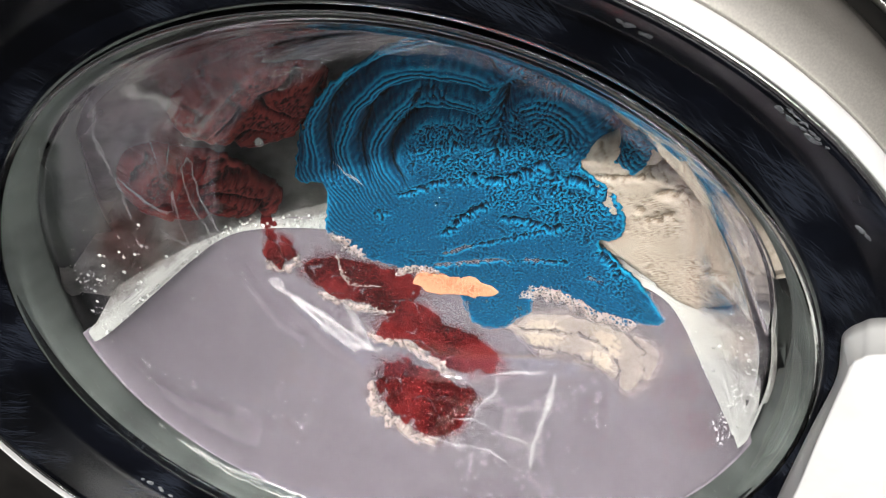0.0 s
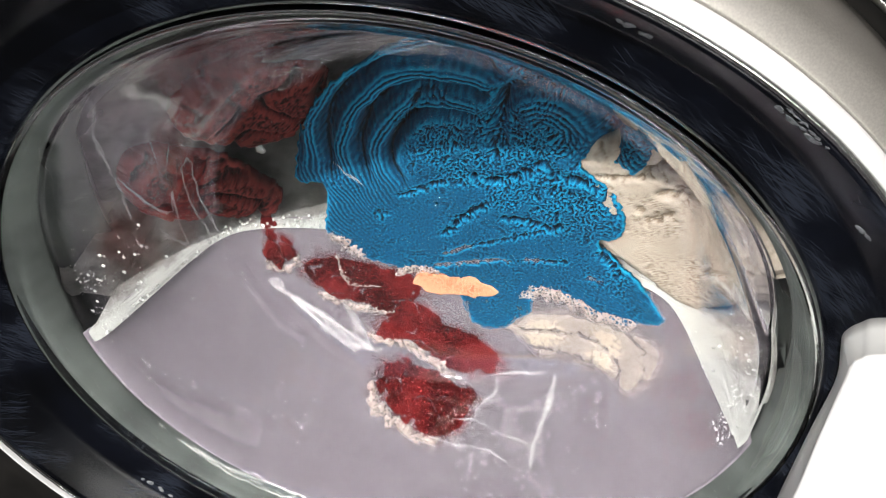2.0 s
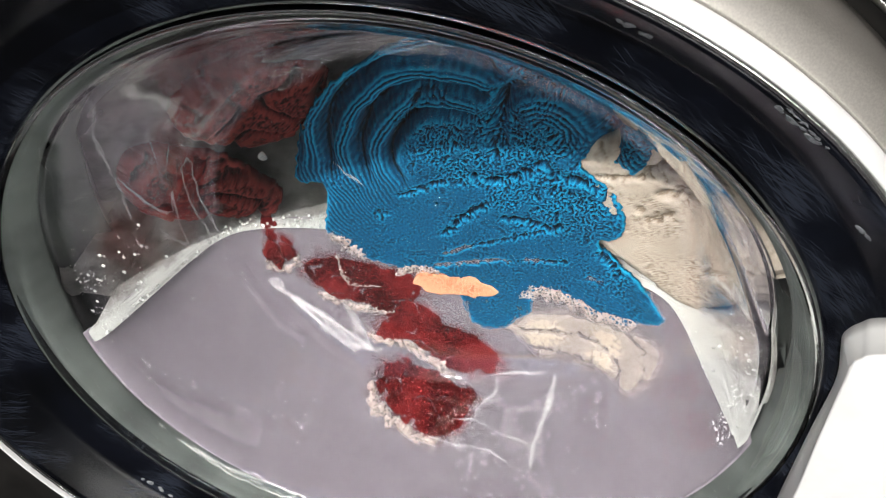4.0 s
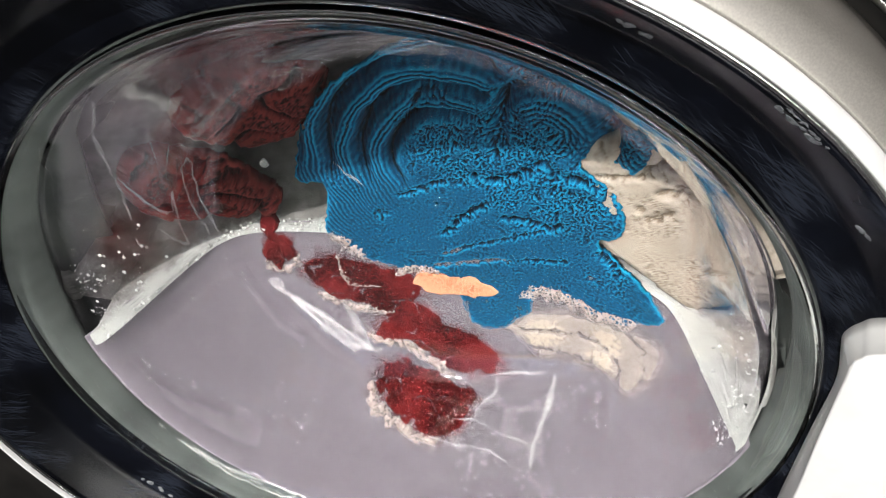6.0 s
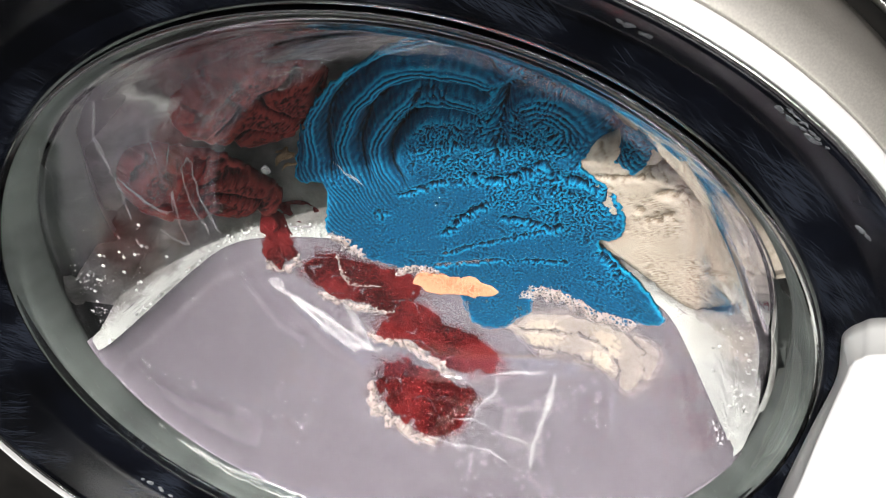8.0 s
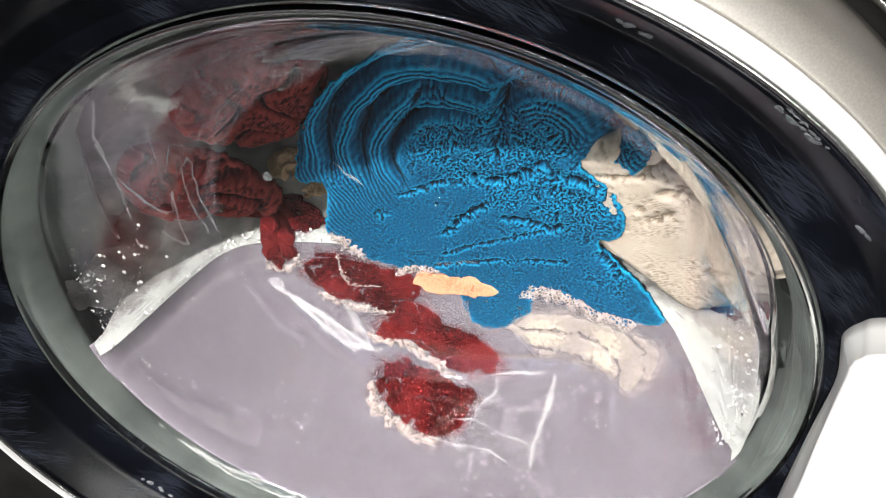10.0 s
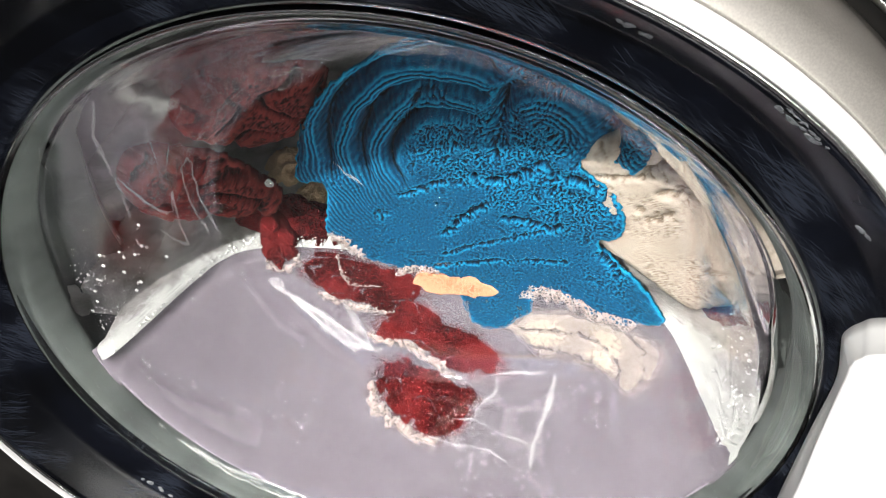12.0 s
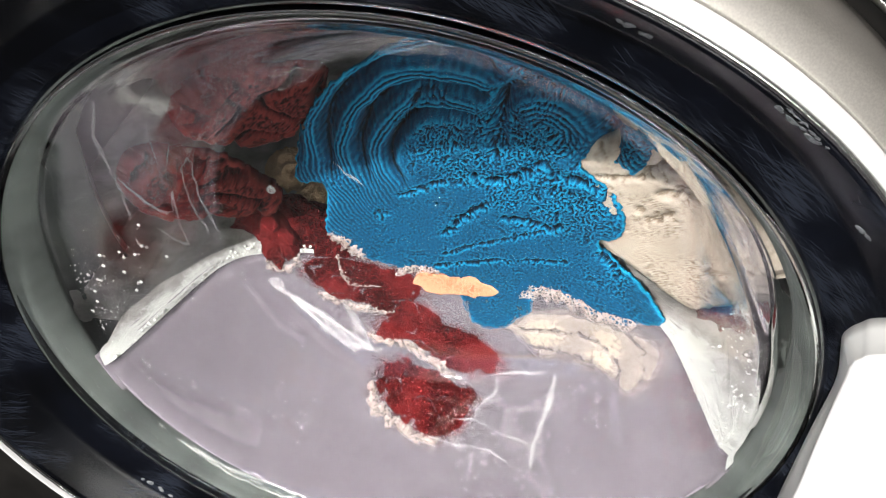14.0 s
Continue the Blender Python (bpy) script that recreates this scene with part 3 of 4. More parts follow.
def panel_mesh(name, outline, height, material, parent, step=0.0007, off=0.0003, roll=0.007, lip=0.008, thick=0.012, ragged=0.0012, limit=0.2025):
    """A towel lying along the glass inside an outline: height(a, b, d) is its distance behind the glass, d the way in from its edge."""
    o = spline([(p, q, 0) for p, q in outline], 5 * len(outline), True)
    xs, ys = np.array([p.x for p in o]), np.array([p.y for p in o])
    ga = np.arange(xs.min() - 0.003, xs.max() + 0.003, step)
    gb = np.arange(ys.min() - 0.003, ys.max() + 0.003, step)
    a, b = (g.ravel() for g in np.meshgrid(ga, gb))
    inside, dist = np.zeros(a.shape, bool), np.full(a.shape, 9.0)
    for i in range(len(xs)):
        x0, y0, x1, y1 = xs[i - 1], ys[i - 1], xs[i], ys[i]
        if y0 != y1:
            inside ^= ((y0 > b) != (y1 > b)) & (a < (x1 - x0) * (b - y0) / (y1 - y0) + x0)
        t = np.clip(((a - x0) * (x1 - x0) + (b - y0) * (y1 - y0)) / max((x1 - x0) ** 2 + (y1 - y0) ** 2, 1e-12), 0, 1)
        dist = np.minimum(dist, np.hypot(a - x0 - (x1 - x0) * t, b - y0 - (y1 - y0) * t))
    d = np.where(inside, dist, -dist) + ragged * (gnoise(a * 330, b * 330, 5) + gnoise(a * 90, b * 90, 6))
    keep = (d > 0) & (np.hypot(a, b) < limit)
    h = off + height(a, b, d) + lip * np.clip(1 - d / roll, 0, 1) ** 2.2
    s = np.maximum(np.hypot(a, b), 1e-6)

    def place(behind):
        r, y = np.interp(s, SS, SR), np.interp(s, SS, SY)
        dr = np.interp(s + 0.004, SS, SR) - np.interp(np.maximum(s - 0.004, 0), SS, SR)
        dy = np.interp(s + 0.004, SS, SY) - np.interp(np.maximum(s - 0.004, 0), SS, SY)
        k = np.maximum(np.hypot(dr, dy), 1e-9)
        rr = r - dy / k * behind + flare(y, b / s, a / s)
        return np.stack([rr * a / s, y + dr / k * behind, rr * b / s], 1)
    w = len(ga)
    grid = keep.reshape(len(gb), w)
    full = grid[:-1, :-1] & grid[1:, :-1] & grid[:-1, 1:] & grid[1:, 1:]
    j, i = np.nonzero(full)
    k = j * w + i
    quads = np.stack([k, k + 1, k + 1 + w, k + w], 1)
    used = np.unique(quads)
    index = np.full(a.shape, -1)
    index[used] = np.arange(len(used))
    n = len(used)
    quads = index[quads]
    # side walls down to a plain back sheet
    edges = np.concatenate([quads[:, [e, (e + 1) % 4]] for e in range(4)])
    key = np.sort(edges, 1)
    _, first, times = np.unique(key[:, 0] * n + key[:, 1], return_index=True, return_counts=True)
    rim = edges[first[times == 1]]
    walls = np.stack([rim[:, 1], rim[:, 0], rim[:, 0] + n, rim[:, 1] + n], 1)
    front = place(h)[used]
    back = place(np.maximum(off + lip + thick, h + 0.002))[used]
    me = bpy.data.meshes.new(name)
    me.from_pydata(np.concatenate([front, back]).tolist(), [], np.concatenate([quads, quads[:, ::-1] + n, walls]).tolist())
    me.materials.append(material)
    me.polygons.foreach_set("use_smooth", [True] * len(me.polygons))
    ob = new(name, me)
    ob.parent = parent
    return ob


def blue_height(a, b, d):
    """The blue towel: two swirls of ribbed folds above, pressed flat below, cracked between."""
    wob = 0.0022 * gnoise(a * 60, b * 60, 11) + 0.0005 * gnoise(a * 330, b * 330, 12)
    # large swirl
    x, y = a - 0.0066, b - 0.0242
    r1, t1 = np.hypot(x, y) + wob, np.degrees(np.arctan2(y, x)) % 360
    in1 = step_up(t1, 62, 84) * (1 - step_up(t1, 205, 240)) * step_up(r1, 0.024, 0.032)
    deep1 = step_up(b, 0.0, 0.034)
    fold1 = 0.5 - 0.5 * np.cos(2 * math.pi * (r1 - 0.0375) / 0.0165)
    ribs1 = 0.5 - 0.5 * np.cos(2 * math.pi * (r1 + 0.0008 * gnoise(a * 90, b * 90, 4)) / 0.0022)
    h = in1 * (0.015 * deep1 * fold1 ** 2.2 + 0.00060 * ribs1 * (0.5 + 0.5 * deep1))
    # small swirl, and the roll round it
    x, y = a - 0.050, b - 0.052
    r2, t2 = np.hypot(x, y * 0.95) + wob * 0.6, np.degrees(np.arctan2(y, x)) % 360
    on2 = step_up(a, 0.022, 0.034) * step_up(b, 0.034, 0.046)
    fold2 = 0.5 - 0.5 * np.cos(2 * math.pi * (np.maximum(r2, 0.0135) - 0.0135) / 0.0245)
    turn2 = np.where(t2 > 180, t2 - 360, t2)
    ribs2 = (0.5 - 0.5 * np.cos(2 * math.pi * r2 / 0.0027)) * step_up(turn2, -70, -30) * (1 - step_up(turn2, 120, 150)) * (1 - step_up(r2, 0.020, 0.026))
    slant = (0.5 - 0.5 * np.cos(2 * math.pi * (0.8 * a + 0.6 * b) / 0.0026)) * step_up(a, 0.058, 0.064) * (1 - step_up(b, 0.056, 0.066)) * step_up(b, 0.034, 0.040)
    h = np.maximum(h, on2 * (0.013 * fold2 ** 1.8 + 0.0006 * np.maximum(ribs2, slant)))
    # loose top edge
    h += 0.006 * step_up(b, 0.080, 0.095) + 0.004 * np.clip(gnoise(a * 48, b * 48, 21), 0, 1) * step_up(b, -0.005, 0.04)
    for k, (pts, w, e) in enumerate((
            (((0.018, 0.017), (0.029, 0.017), (0.036, 0.020), (0.045, 0.028), (0.051, 0.033), (0.058, 0.027), (0.067, 0.027), (0.076, 0.025)), 0.0026, 0.008),
            (((0.035, -0.006), (0.045, -0.006), (0.054, -0.008), (0.063, -0.005)), 0.0020, 0.006),
            (((0.003, -0.024), (0.008, -0.017), (0.013, -0.010), (0.025, 0.002)), 0.0018, 0.005),
            (((-0.020, -0.001), (-0.010, 0.004), (-0.004, 0.009), (0.003, 0.012)), 0.0014, 0.004),
            (((-0.030, -0.015), (-0.028, -0.015)), 0.0022, 0.007),
            (((0.084, -0.016), (0.090, -0.021), (0.094, -0.024)), 0.0020, 0.005),
            (((-0.001, -0.047), (0.018, -0.040), (0.038, -0.034), (0.068, -0.027)), 0.0006, 0.003),
            (((0.005, -0.037), (0.029, -0.023), (0.054, -0.010)), 0.0007, 0.002),
            (((0.027, 0.072), (0.029, 0.059), (0.024, 0.053)), 0.0042, 0.012),
            (((0.047, 0.053), (0.052, 0.056), (0.055, 0.052), (0.050, 0.048)), 0.0010, 0.004),
            (((0.025, 0.044), (0.028, 0.033)), 0.0026, 0.006),
            (((0.004, 0.068), (-0.010, 0.061), (-0.020, 0.038)), 0.0030, 0.009),
            (((0.082, 0.022), (0.086, 0.012)), 0.0022, 0.004))):
        h += crease(a, b, pts, w, e, 30 + k)
    # standing pile in some places, lying flat in others
    pile = 0.10 + 0 * a
    for ca, cb, rad, k in ((0.008, 0.034, 0.021, 1.0), (0.042, 0.046, 0.018, 1.0), (0.066, 0.014, 0.022, 0.9), (0.036, 0.012, 0.014, 0.6), (-0.049, 0.006, 0.012, 0.7), (0.056, 0.092, 0.026, 0.9), (0.085, 0.060, 0.014, 0.8), (-0.004, 0.095, 0.012, 0.8), (0.09, -0.03, 0.012, 0.35), (0.010, 0.052, 0.014, 0.8)):
        pile = np.maximum(pile, k * np.exp(-(((a - ca) ** 2 + (b - cb) ** 2) / rad ** 2) ** 1.5))
    pile *= np.clip(0.75 + 1.1 * gnoise(a * 110, b * 110, 17), 0.15, 1.2) * (1 - 0.8 * np.clip(in1, 0, 1))
    h += 0.0028 * pile * step_up(gnoise(a * 190, b * 190, 19), 0.22, 0.5)
    return h + 0.0019 * pile * loops(a, b, 510, 41, 0.7) + 0.0005 * loops(a, b, 800, 43) * (0.15 + pile) + 0.0004 * (1 + gnoise(a * 35, b * 35, 2))


def blue_towel():
    t = thing("blue_towel", "wet bright blue terry towel pressed against the door glass", "towel", "laundry in the drum")
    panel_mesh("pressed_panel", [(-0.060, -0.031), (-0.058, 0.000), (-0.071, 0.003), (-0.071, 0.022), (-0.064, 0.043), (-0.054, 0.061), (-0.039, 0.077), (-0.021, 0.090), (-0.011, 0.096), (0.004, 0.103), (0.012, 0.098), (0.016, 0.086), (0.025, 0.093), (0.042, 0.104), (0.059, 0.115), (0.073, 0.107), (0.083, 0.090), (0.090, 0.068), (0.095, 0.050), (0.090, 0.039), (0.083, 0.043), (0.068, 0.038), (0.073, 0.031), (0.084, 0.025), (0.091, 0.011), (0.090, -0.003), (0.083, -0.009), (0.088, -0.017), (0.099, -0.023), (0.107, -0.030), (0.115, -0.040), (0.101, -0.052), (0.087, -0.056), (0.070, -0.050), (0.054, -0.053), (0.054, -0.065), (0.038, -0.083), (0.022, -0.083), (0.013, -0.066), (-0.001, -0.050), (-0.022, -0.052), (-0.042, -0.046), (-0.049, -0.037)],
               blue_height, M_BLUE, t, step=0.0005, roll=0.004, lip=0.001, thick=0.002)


def other_laundry():
    t = thing("cream_towel", "wet cream terry towel bunched beside the blue towel", "towel", "laundry in the drum")
    def cream_height(a, b, d):
        h = 0.003 + 0.005 * np.clip(gnoise(a * 38, b * 38, 71) + 0.1, 0, 1) * step_up(b, -0.01, 0.03) + 0.010 * step_up(b, 0.07, 0.12)
        for k, (pts, w, e) in enumerate((
                (((0.094, 0.040), (0.111, 0.064), (0.124, 0.090)), 0.0034, 0.009), (((0.086, 0.068), (0.096, 0.074), (0.110, 0.092)), 0.0026, 0.012),
                (((0.102, 0.030), (0.111, 0.042), (0.127, 0.080)), 0.0030, 0.005), (((0.126, 0.062), (0.137, 0.056), (0.142, 0.047), (0.147, 0.036)), 0.0020, 0.009),
                (((0.146, 0.046), (0.147, 0.074)), 0.0022, 0.007), (((0.096, 0.018), (0.100, 0.011), (0.107, 0.021)), 0.0016, 0.003),
                (((0.126, 0.000), (0.146, 0.024)), 0.0016, 0.005), (((0.083, 0.078), (0.092, 0.088), (0.096, 0.102)), 0.0026, 0.010),
                (((0.129, 0.078), (0.140, 0.066)), 0.0018, 0.005), (((0.152, 0.034), (0.162, 0.050), (0.168, 0.066)), 0.0050, 0.020), (((0.078, 0.030), (0.092, 0.036)), 0.0014, 0.003))):
            h += crease(a, b, pts, 1.2 * w, 1.6 * e, 80 + k)
        pile = np.clip(0.45 + 1.2 * gnoise(a * 70, b * 70, 61), 0.12, 1)
        return h + 0.0008 * pile * loops(a, b, 560, 51, 0.7) + 0.0003 * pile * loops(a, b, 300, 53, 0.7)
    panel_mesh("pressed_panel", [(0.056, 0.033), (0.078, 0.052), (0.080, 0.069), (0.070, 0.090), (0.066, 0.114), (0.085, 0.130), (0.118, 0.132), (0.148, 0.118), (0.172, 0.098), (0.178, 0.080), (0.166, 0.052), (0.152, 0.026), (0.140, -0.004), (0.119, -0.030), (0.098, -0.026), (0.080, -0.016), (0.072, 0.000), (0.070, 0.018)],
               cream_height, M_CREAM, t, step=0.0008, roll=0.010, lip=0.010)
    t = thing("cream_cloth", "cream towel end sunk in the cloudy water", "towel", "laundry in the drum")
    def sunk_height(a, b, d):
        h = 0.0003 * (1 + gnoise(a * 60, b * 60, 24))
        for k, pts in enumerate((((0.050, -0.080), (0.070, -0.073), (0.088, -0.070), (0.100, -0.076), (0.104, -0.086)),
                                 ((0.092, -0.056), (0.108, -0.060), (0.116, -0.070), (0.116, -0.080)),
                                 ((0.054, -0.090), (0.070, -0.085), (0.086, -0.082), (0.096, -0.086)))):
            h += crease(a, b, pts, 0.0008, 0.0016, 25 + k)
        return h + 0.00025 * loops(a, b, 560, 55, 0.7)
    panel_mesh("pressed_panel", [(0.030, -0.083), (0.040, -0.072), (0.051, -0.062), (0.072, -0.054), (0.100, -0.049), (0.118, -0.046), (0.128, -0.054), (0.130, -0.064), (0.124, -0.080), (0.113, -0.092), (0.098, -0.090), (0.080, -0.092), (0.060, -0.098), (0.046, -0.092)],
               sunk_height, M_CREAM, t, step=0.0008, off=0.0008, roll=0.012, lip=0.010)
    reds = ([(-0.093, -0.030), (-0.085, -0.033), (-0.075, -0.046), (-0.08, -0.054), (-0.088, -0.057), (-0.093, -0.047)],
            [(-0.077, -0.056), (-0.066, -0.048), (-0.053, -0.046), (-0.029, -0.052), (-0.007, -0.058), (-0.006, -0.073), (-0.025, -0.082), (-0.048, -0.08), (-0.067, -0.071)],
            [(-0.036, -0.103), (-0.028, -0.084), (-0.009, -0.083), (0.024, -0.09), (0.042, -0.1), (0.044, -0.111), (0.021, -0.118), (-0.001, -0.11), (-0.016, -0.101)],
            [(-0.033, -0.132), (-0.032, -0.116), (-0.017, -0.112), (0.011, -0.119), (0.034, -0.125), (0.034, -0.133), (0.024, -0.154), (0.003, -0.157), (-0.02, -0.146)])
    reds += ([(-0.037, -0.078), (-0.020, -0.074), (-0.006, -0.076), (0.006, -0.086), (0.002, -0.098), (-0.014, -0.092), (-0.030, -0.087)],)
    t = thing("red_towel", "wet dark red towel trailing through cloudy water against the glass", "towel", "laundry in the drum")
    for i, o in enumerate(reds):
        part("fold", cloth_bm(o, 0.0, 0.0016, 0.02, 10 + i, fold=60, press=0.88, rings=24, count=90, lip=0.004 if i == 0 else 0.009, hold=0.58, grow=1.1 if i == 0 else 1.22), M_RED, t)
    t = thing("dark_red_towel", "dark red towel heaped in the shaded drum", "towel", "laundry in the drum")
    def red_height(seed):
        def h(a, b, d):
            x, y = a + 0.0012 * gnoise(a * 90, b * 90, seed), b
            fold = np.abs(gnoise(x * 52, y * 70, seed + 1))
            return 0.002 + 0.007 * np.clip(0.30 - fold, 0, 1) / 0.30 + 0.0012 * loops(a, b, 420, seed + 2, 0.7) + 0.0005 * loops(a, b, 560, seed + 4)
        return h
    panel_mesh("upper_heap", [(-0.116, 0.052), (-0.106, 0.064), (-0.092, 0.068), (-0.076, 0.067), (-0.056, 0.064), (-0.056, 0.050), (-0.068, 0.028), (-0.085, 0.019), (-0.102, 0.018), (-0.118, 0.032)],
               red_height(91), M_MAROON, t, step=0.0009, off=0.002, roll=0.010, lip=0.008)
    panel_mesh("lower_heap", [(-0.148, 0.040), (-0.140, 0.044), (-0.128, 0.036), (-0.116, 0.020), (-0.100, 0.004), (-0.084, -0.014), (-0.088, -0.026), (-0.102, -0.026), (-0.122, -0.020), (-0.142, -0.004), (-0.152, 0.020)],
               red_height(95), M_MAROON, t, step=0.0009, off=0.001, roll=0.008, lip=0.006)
    t = thing("peach_sock", "small peach coloured sock pressed flat on the glass", "sock", "laundry in the drum")
    part("toe", cloth_bm([(-0.015, -0.058), (-0.008, -0.052), (0.009, -0.053), (0.024, -0.05), (0.035, -0.056), (0.031, -0.063), (0.009, -0.066), (-0.006, -0.065)],
         -0.00025, 0.0008, 0.012, 31, fold=50, press=0.8, rings=16, count=80, lip=0.006), M_PEACH, t)


blue_towel()
other_laundry()



def more_laundry():
    def heap_bm(centre, size, seed):
        """A crumpled heap of cloth."""
        bm = bmesh.new()
        bmesh.ops.create_icosphere(bm, subdivisions=5, radius=1)
        for v in bm.verts:
            n1 = 1 - abs(noise.noise(v.co * 1.7 + Vector((seed, 0, 0)))) * 2
            n2 = noise.noise(v.co * 4.5 + Vector((0, seed, 0)))
            k = 0.8 + 0.28 * n1 + 0.10 * n2
            v.co = Vector((v.co.x * size[0] * k, v.co.y * size[1] * k, v.co.z * size[2] * k)) + Vector(centre)
        return bm
    t = thing("tan_cloth", "tan cotton cloth lying in the shaded drum", "cloth", "laundry in the drum")
    part("fold", heap_bm((-0.100, 0.162, -0.046), (.014, .016, .012), 2.0), M_TAN, t)
    part("fold", heap_bm((-0.078, 0.142, -0.049), (.012, .012, .012), 5.0), M_TAN, t)
    t = thing("sunken_red_cloth", "dark red cloth showing as the water drains", "cloth", "laundry in the drum")
    part("fold", heap_bm((-0.088, 0.122, -0.052), (.034, .020, .016), 11.0), M_RED, t)
    t = thing("maroon_cloth", "maroon cloth end behind the cream towel", "cloth", "laundry in the drum")
    part("fold", heap_bm((0.159, 0.109, -0.052), (.018, .020, .018), 8.0), M_RED, t)


more_laundry()

# ---- water ----
LEVEL = -0.0298
FALL = 0.0187
VEILS = ((0.0012, 0), (0.0022, 0), (0.0034, 0), (0.0050, 0), (0.0072, 0), (0.010, 1))


def veil_bm(off, low, high):
    """A skin of water lying on the back of the glass between two heights."""
    bm = bmesh.new()
    rows = []
    for i in range(70):
        s = 0.0005 + (SS[-1] - 0.0005) * i / 69
        rows.append([bm.verts.new(on_bowl(s * math.cos(a), s * math.sin(a), off)) for a in [math.pi + math.pi * j / 120 for j in range(-20, 141)]])
    grid_faces(bm, rows)
    for z, up in ((high, 1), (low, -1)):
        bmesh.ops.bisect_plane(bm, geom=bm.verts[:] + bm.edges[:] + bm.faces[:], plane_co=(0, 0, z), plane_no=(0, 0, up), clear_outer=True)
    return bm


def settled_water():
    w = thing("standing_water", "cloudy lavender wash water standing against the door glass", "water")
    for off, mat in VEILS:
        part("veil", veil_bm(off, -0.3, LEVEL - FALL), M_MURK[mat], w)


settled_water()


def water():
    w = thing("wash_water", "top layer of cloudy lavender wash water with foamy surface, draining", "water", at=(0, 0, 0))
    for off, mat in VEILS:
        part("veil", veil_bm(off + 0.0003, LEVEL - FALL - 0.001, LEVEL), M_MURK[mat], w)
    # the surface behind the glass: dense foam along it, thin grey scum further back
    bm = bmesh.new()
    dense = bm.verts.layers.float.new("foam_depth")
    rows = []
    for i in range(281):
        x = -0.22 + 0.44 * i / 280
        side = math.copysign(1, x)
        r = math.hypot(x, LEVEL)
        reach = 0.148 + float(flare(0.005, -0.2, side))
        y0 = bowl_y(max(0, r - float(flare(0.05, -0.2, x / r)))) + 0.002
        if r > reach:
            y0 = 0.0045 + (r - reach) * 1.2 if r < reach + 0.007 else (0.034 if abs(x) < 0.178 else 0.1)
        row = []
        for j in range(110):
            y = y0 + (0.40 - y0) * (j / 109) ** 1.6
            wall = float(np.interp(y, SY[::-1], SR[::-1])) + float(flare(y, -0.2, side))
            way = max(0.0, min(r - wall if y < 0.1 else 9, y - bowl_y(max(0, r - float(flare(y, -0.2, x / r))))))
            z = LEVEL + (0.0015 * noise.noise(Vector((x * 60, y * 60, 0))) + 0.0008 * noise.noise(Vector((x * 200, y * 200, 3)))) * min(1, (y - y0) * 80)
            v = bm.verts.new((x, y, z))
            v[dense] = 1 - way / (0.030 if x > 0 else 0.018)
            row.append(v)
        rows.append(row)
    grid_faces(bm, rows)
    part("foam_surface", bm, M_RAFT, w, "white foam along the glass thinning to grey scum")
    return w


WATER = water()


def bubbles_bm(places):
    """Small bubbles and flecks, each a low dome."""
    bm = bmesh.new()
    for p, r, flat in places:
        mt = Matrix.Translation(p) @ Matrix.Diagonal((1, flat, 1, 1))
        bmesh.ops.create_icosphere(bm, subdivisions=1, radius=r, matrix=mt)
    return bm


def foam_edge():
    """Bubbles lying along the line where the water meets the glass."""
    rnd = random.Random(5)
    places = []
    for i in range(260):
        x = rnd.choice((rnd.uniform(-0.143, -0.062), rnd.uniform(-0.143, -0.062), rnd.uniform(-0.143, -0.062), rnd.uniform(0.112, 0.132)))
        r = math.hypot(x, LEVEL)
        x += float(flare(bowl_y(r), -0.2, math.copysign(1, x)))
        d = abs(rnd.gauss(0, 0.005))
        size = rnd.choice((0.0002, 0.0003, 0.0005, 0.0009)) * (1 if x < 0 else 0.6)
        places.append(((x, bowl_y(r) + 0.002 + d, LEVEL + rnd.uniform(0.0, 0.0016)), size, 1))
    ob = part("bubble_fringe", bubbles_bm(places), M_FOAM, WATER, "fringe of white soap bubbles")
    tagged(ob, kind="stuff")


foam_edge()


def foam_flecks():
    """Dried foam flecks left on the glass over the water."""
    rnd = random.Random(8)
    places = []
    for lo, hi, s0, s1, n in ((172, 190, 0.160, 0.200, 120), (-12, 16, 0.165, 0.196, 80), (176, 190, 0.186, 0.200, 170), (-14, 4, 0.186, 0.199, 170)):
        for i in range(n):
            a, s = radians(rnd.uniform(lo, hi)), rnd.uniform(s0, s1)
            p = on_bowl(s * math.cos(a), s * math.sin(a), 0.0006)
            if p.z > LEVEL - 0.012 and noise.noise(p * 90) > -0.1:
                r = rnd.choice((0.00012, 0.00018, 0.00025, 0.0004))
                for k in range(rnd.choice((1, 1, 2, 5))):
                    places.append((p, r, 1))
                    p = p + Vector((rnd.uniform(-1, 1) * r, 0, -r * rnd.uniform(0.5, 1.4)))
                    r *= rnd.uniform(0.7, 1.05)
    for i in range(34):
        a, s = radians(rnd.choice((rnd.uniform(174, 190), rnd.uniform(-10, 8)))), rnd.uniform(0.150, 0.196)
        places.append((on_bowl(s * math.cos(a), s * math.sin(a), 0.0006), rnd.uniform(0.0006, 0.0013), 0.4))
    ob = mesh_object("foam_flecks", bubbles_bm(places), M_FOAM)
    tagged(ob, "white foam flecks and droplets stuck to the glass", "foam", kind="stuff")


foam_flecks()


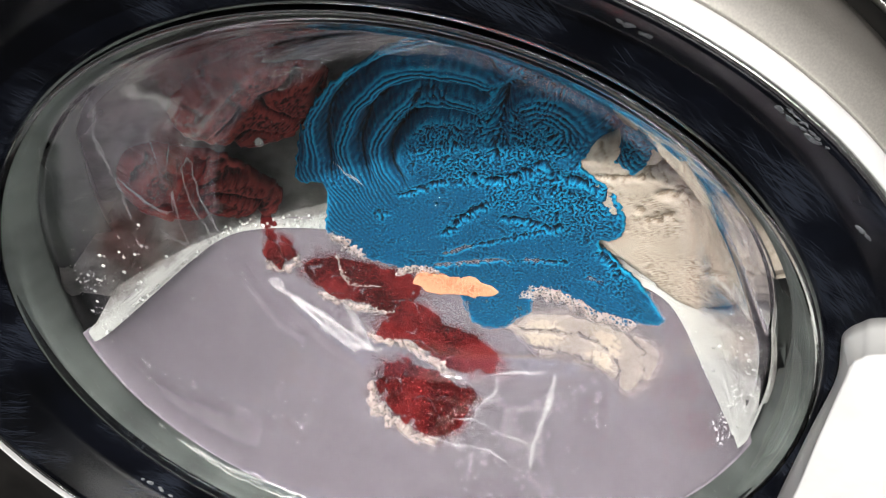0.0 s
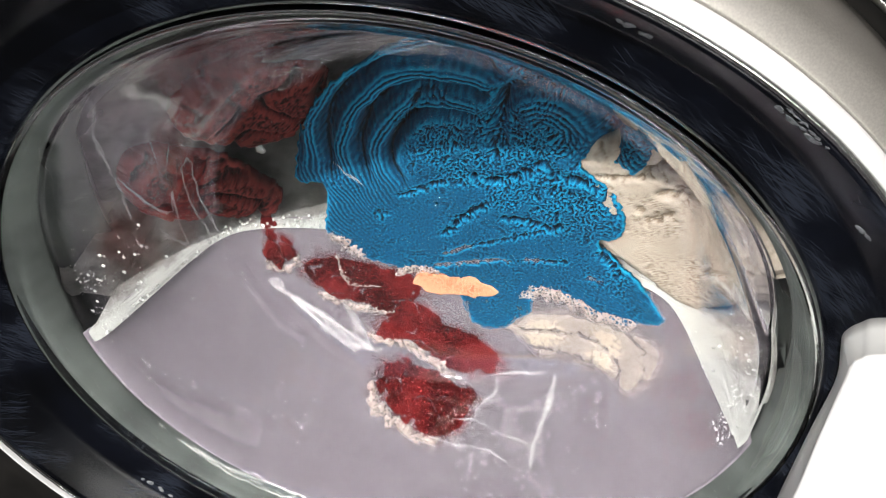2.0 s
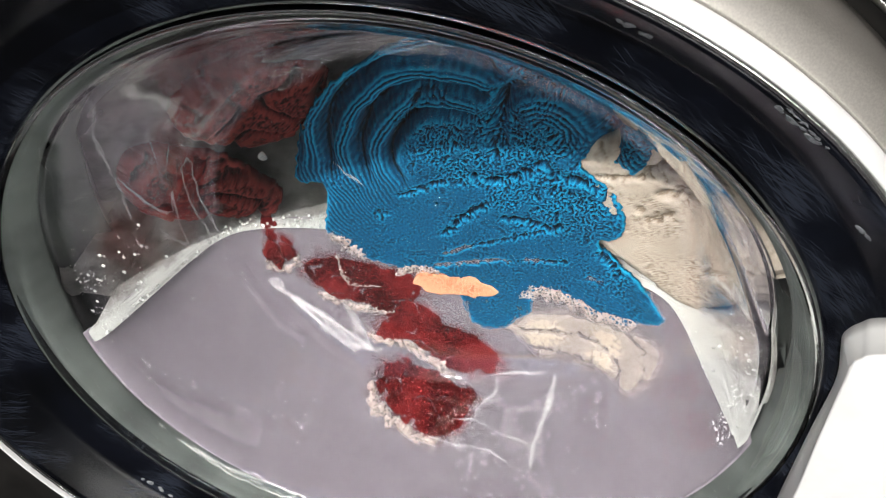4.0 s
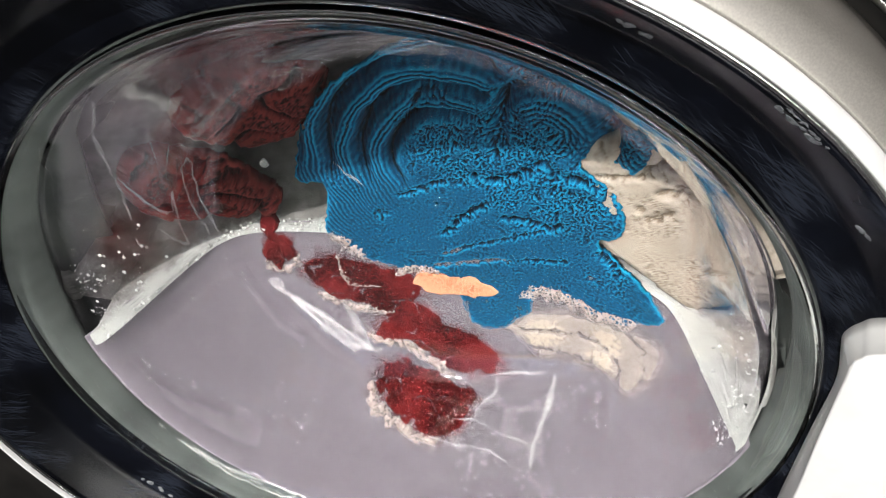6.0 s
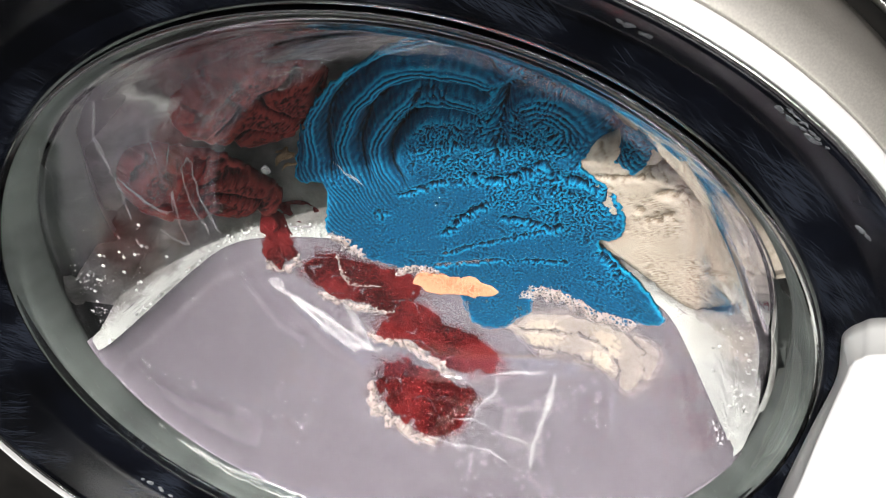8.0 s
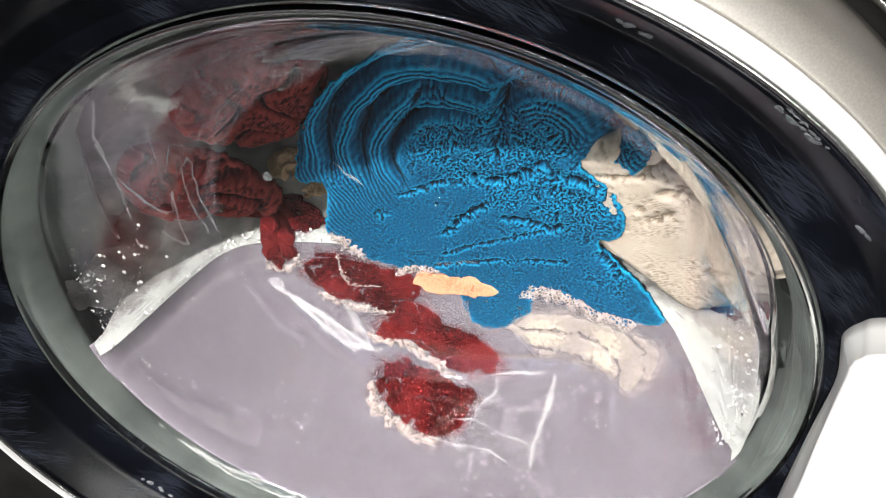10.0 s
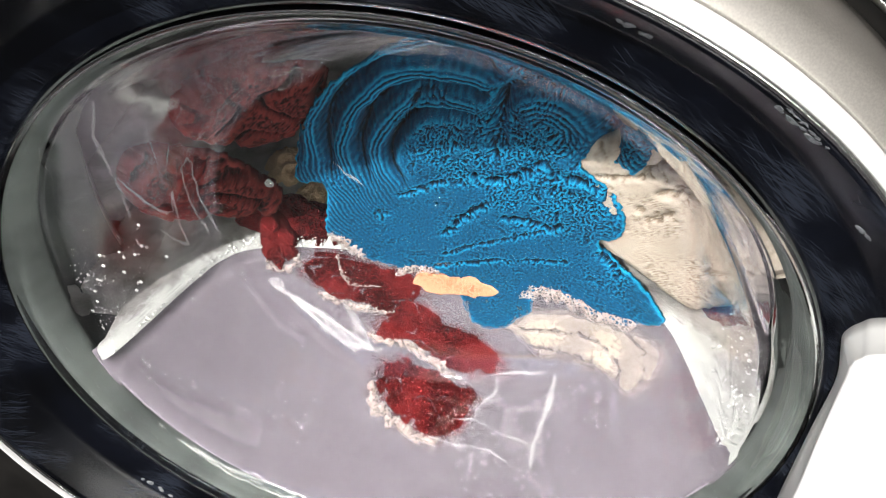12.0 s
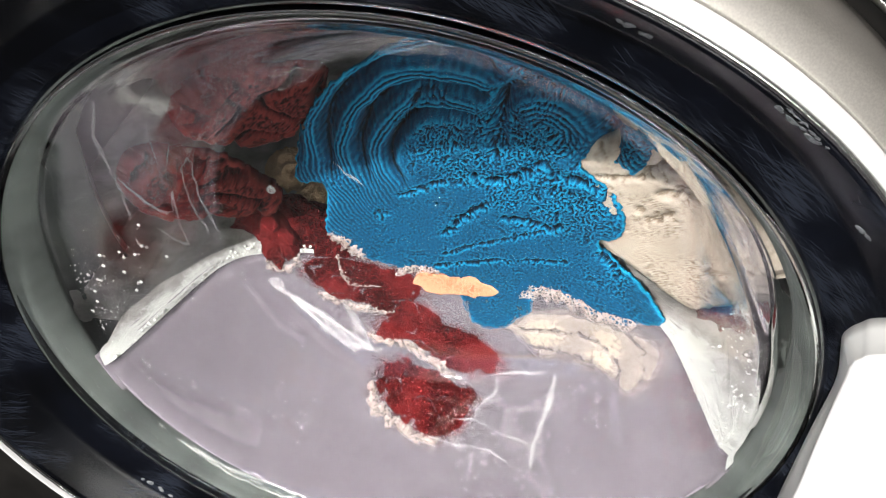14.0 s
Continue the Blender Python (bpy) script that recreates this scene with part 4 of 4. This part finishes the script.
def foam_curd(line, wide, seed):
    """A ragged sheet of soap foam along a line on the glass."""
    pts = spline([(a, c, 0) for a, c in line], 70)
    bm = bmesh.new()
    rows = []
    for i, p in enumerate(pts):
        tan = (pts[min(i + 1, 69)] - pts[max(i - 1, 0)]).normalized()
        side = Vector((-tan.y, tan.x, 0))
        taper = math.sin(math.pi * (i + 0.5) / 70) ** 0.4
        w0 = 1.5 * wide * taper * (0.8 + 1.1 * noise.noise(Vector((i * 0.17, seed, 1))))
        w1 = 1.5 * wide * taper * (0.8 + 1.1 * noise.noise(Vector((i * 0.21, seed, 8))))
        row = []
        for k in range(13):
            u = k / 12 * 2 - 1
            q = p + side * (u * (w0 if u < 0 else w1))
            row.append(bm.verts.new(on_bowl(q.x, q.y, 0.00005 + 0.0016 * u ** 2 + 0.0003 * noise.noise(q * 700))))
        rows.append(row)
    back = [[bm.verts.new(v.co + Vector((0, 0.0015, 0))) for v in (row[0], row[6], row[12])] for row in rows]
    grid_faces(bm, rows)
    grid_faces(bm, back)
    ob = mesh_object("foam_curd", bm, M_LACE)
    tagged(ob, "lacy curd of white soap foam caught between the cloths", "foam", "foam curds")


for k, (line, wide) in enumerate((
        (((.046, -.058), (.058, -.051), (.072, -.051), (.088, -.055), (.104, -.049)), .0045),
        (((-.038, -.047), (-.048, -.040), (-.058, -.031)), .0035),
        (((-.038, -.100), (-.028, -.104), (-.016, -.103), (-.004, -.110), (.016, -.119)), .0032),
        (((-.066, -.074), (-.05, -.081), (-.035, -.084), (-.022, -.083)), .0026),
        (((-.034, -.128), (-.030, -.141), (-.016, -.151), (.004, -.158), (.016, -.157)), .0034),
        (((-.093, -.050), (-.088, -.057), (-.08, -.056), (-.075, -.048)), .0022),
        (((-.022, -.057), (-.012, -.051), (.002, -.051)), .0026),
        (((-.054, -.047), (-.052, -.058), (-.047, -.066), (-.030, -.066)), .0018))):
    foam_curd(line, wide, 3.7 * k + 1)


def glint_streak(line, wide, seed):
    """A thin pale sheet that paints a reflected glint on the glass, with sharp turns."""
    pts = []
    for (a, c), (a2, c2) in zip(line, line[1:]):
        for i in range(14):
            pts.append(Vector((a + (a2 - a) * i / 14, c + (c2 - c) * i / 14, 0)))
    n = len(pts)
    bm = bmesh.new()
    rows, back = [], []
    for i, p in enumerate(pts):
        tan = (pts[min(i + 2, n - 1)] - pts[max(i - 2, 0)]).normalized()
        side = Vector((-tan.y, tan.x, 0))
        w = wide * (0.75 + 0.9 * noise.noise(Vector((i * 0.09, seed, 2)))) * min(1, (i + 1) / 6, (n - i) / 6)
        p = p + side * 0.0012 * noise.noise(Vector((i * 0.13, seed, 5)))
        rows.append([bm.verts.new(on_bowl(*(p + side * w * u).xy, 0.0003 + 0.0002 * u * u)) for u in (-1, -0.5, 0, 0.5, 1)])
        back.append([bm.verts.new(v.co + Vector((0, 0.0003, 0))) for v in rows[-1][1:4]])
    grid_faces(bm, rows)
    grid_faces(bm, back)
    tagged(mesh_object("glint_streak", bm, M_GLINT), "thin pale streak imitating a reflection on the glass", "soap streak", "soap streaks")


# streak lines follow reflected glints as the camera sees them
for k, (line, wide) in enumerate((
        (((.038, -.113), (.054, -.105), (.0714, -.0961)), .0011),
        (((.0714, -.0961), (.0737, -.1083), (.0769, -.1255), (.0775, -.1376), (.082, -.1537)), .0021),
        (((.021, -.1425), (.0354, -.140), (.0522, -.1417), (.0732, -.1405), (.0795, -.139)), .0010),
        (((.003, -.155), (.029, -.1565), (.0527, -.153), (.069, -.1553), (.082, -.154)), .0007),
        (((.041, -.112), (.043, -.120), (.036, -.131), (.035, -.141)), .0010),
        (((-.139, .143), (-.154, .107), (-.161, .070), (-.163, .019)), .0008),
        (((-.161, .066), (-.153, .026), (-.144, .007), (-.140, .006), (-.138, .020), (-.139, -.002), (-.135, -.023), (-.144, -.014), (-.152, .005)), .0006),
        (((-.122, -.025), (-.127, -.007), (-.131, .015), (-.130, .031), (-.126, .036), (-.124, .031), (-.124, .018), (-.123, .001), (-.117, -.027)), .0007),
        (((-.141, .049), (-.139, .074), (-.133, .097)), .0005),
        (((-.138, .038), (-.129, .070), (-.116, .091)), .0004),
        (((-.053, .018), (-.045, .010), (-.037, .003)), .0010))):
    glint_streak(line, wide, 5.1 * k)


def soap_smears():
    """Dried soap marks on the black ring."""
    rnd = random.Random(3)
    for a, r, n, spread in ((67.5, .1965, 7, 2.2), (52.5, .2042, 16, 3.0), (37.5, .195, 3, 0.6), (226, .188, 5, 3), (76, .2, 2, 1)):
        t = thing("soap_smear", "dried whitish soap smear on the black door ring", "soap smear", "soap smears")
        for i in range(n):
            aa, rr = radians(a + rnd.uniform(-spread, spread)), r + rnd.uniform(-0.0012, 0.0012)
            y = np.interp(rr, (.174, .1885, .1925, .2045), (-.0045, -.0078, -.0106, -.0246)) - 0.0001
            w = rnd.uniform(0.0006, 0.0016)
            slope = Matrix.Rotation(radians(-44), 4, "Z") if rr > .191 else Matrix.Rotation(radians(-8), 4, "Z")
            mt = Matrix.Rotation(-aa, 4, "Y") @ Matrix.Translation((rr, float(y), 0)) @ slope @ Matrix.Diagonal((w * 1.2, 0.0002, w * rnd.uniform(0.7, 1.8), 1))
            bm = bmesh.new()
            bmesh.ops.create_icosphere(bm, subdivisions=2, radius=1, matrix=mt)
            for v in bm.verts:
                v.co += Vector((noise.noise(v.co * 1500), 0, noise.noise(v.co * 1500 + Vector((7, 0, 0))))) * w * 0.5
            part("blot", bm, M_SMEAR, t)


soap_smears()


def drip():
    d = thing("water_drop", "small clear water drop running down the glass", "water drop")
    bm = bmesh.new()
    bmesh.ops.create_uvsphere(bm, u_segments=24, v_segments=14, radius=0.0026)
    for v in bm.verts:
        v.co.y *= 0.45
        v.co.z *= 1.25 if v.co.z > 0 else 0.9
        v.co.x *= 1 - max(0, v.co.z) * 120
    part("bead", bm, M_DROP, d)
    return d


DRIP = drip()


def motions():
    walk(WATER, [(0, pose(0, 0, 0)), (4.8, pose(0, 0, 0)), (5.5, pose(0, 0, -0.0014)), (8.2, pose(0, 0, -0.0070)), (14.0, pose(0, 0, -0.0187))])
    p, q = on_bowl(-0.088, 0.029, 0.001), on_bowl(-0.086, -0.003, 0.001)
    walk(DRIP, [(0, Matrix.Translation(p)), (14.0, Matrix.Translation(q))])


motions()
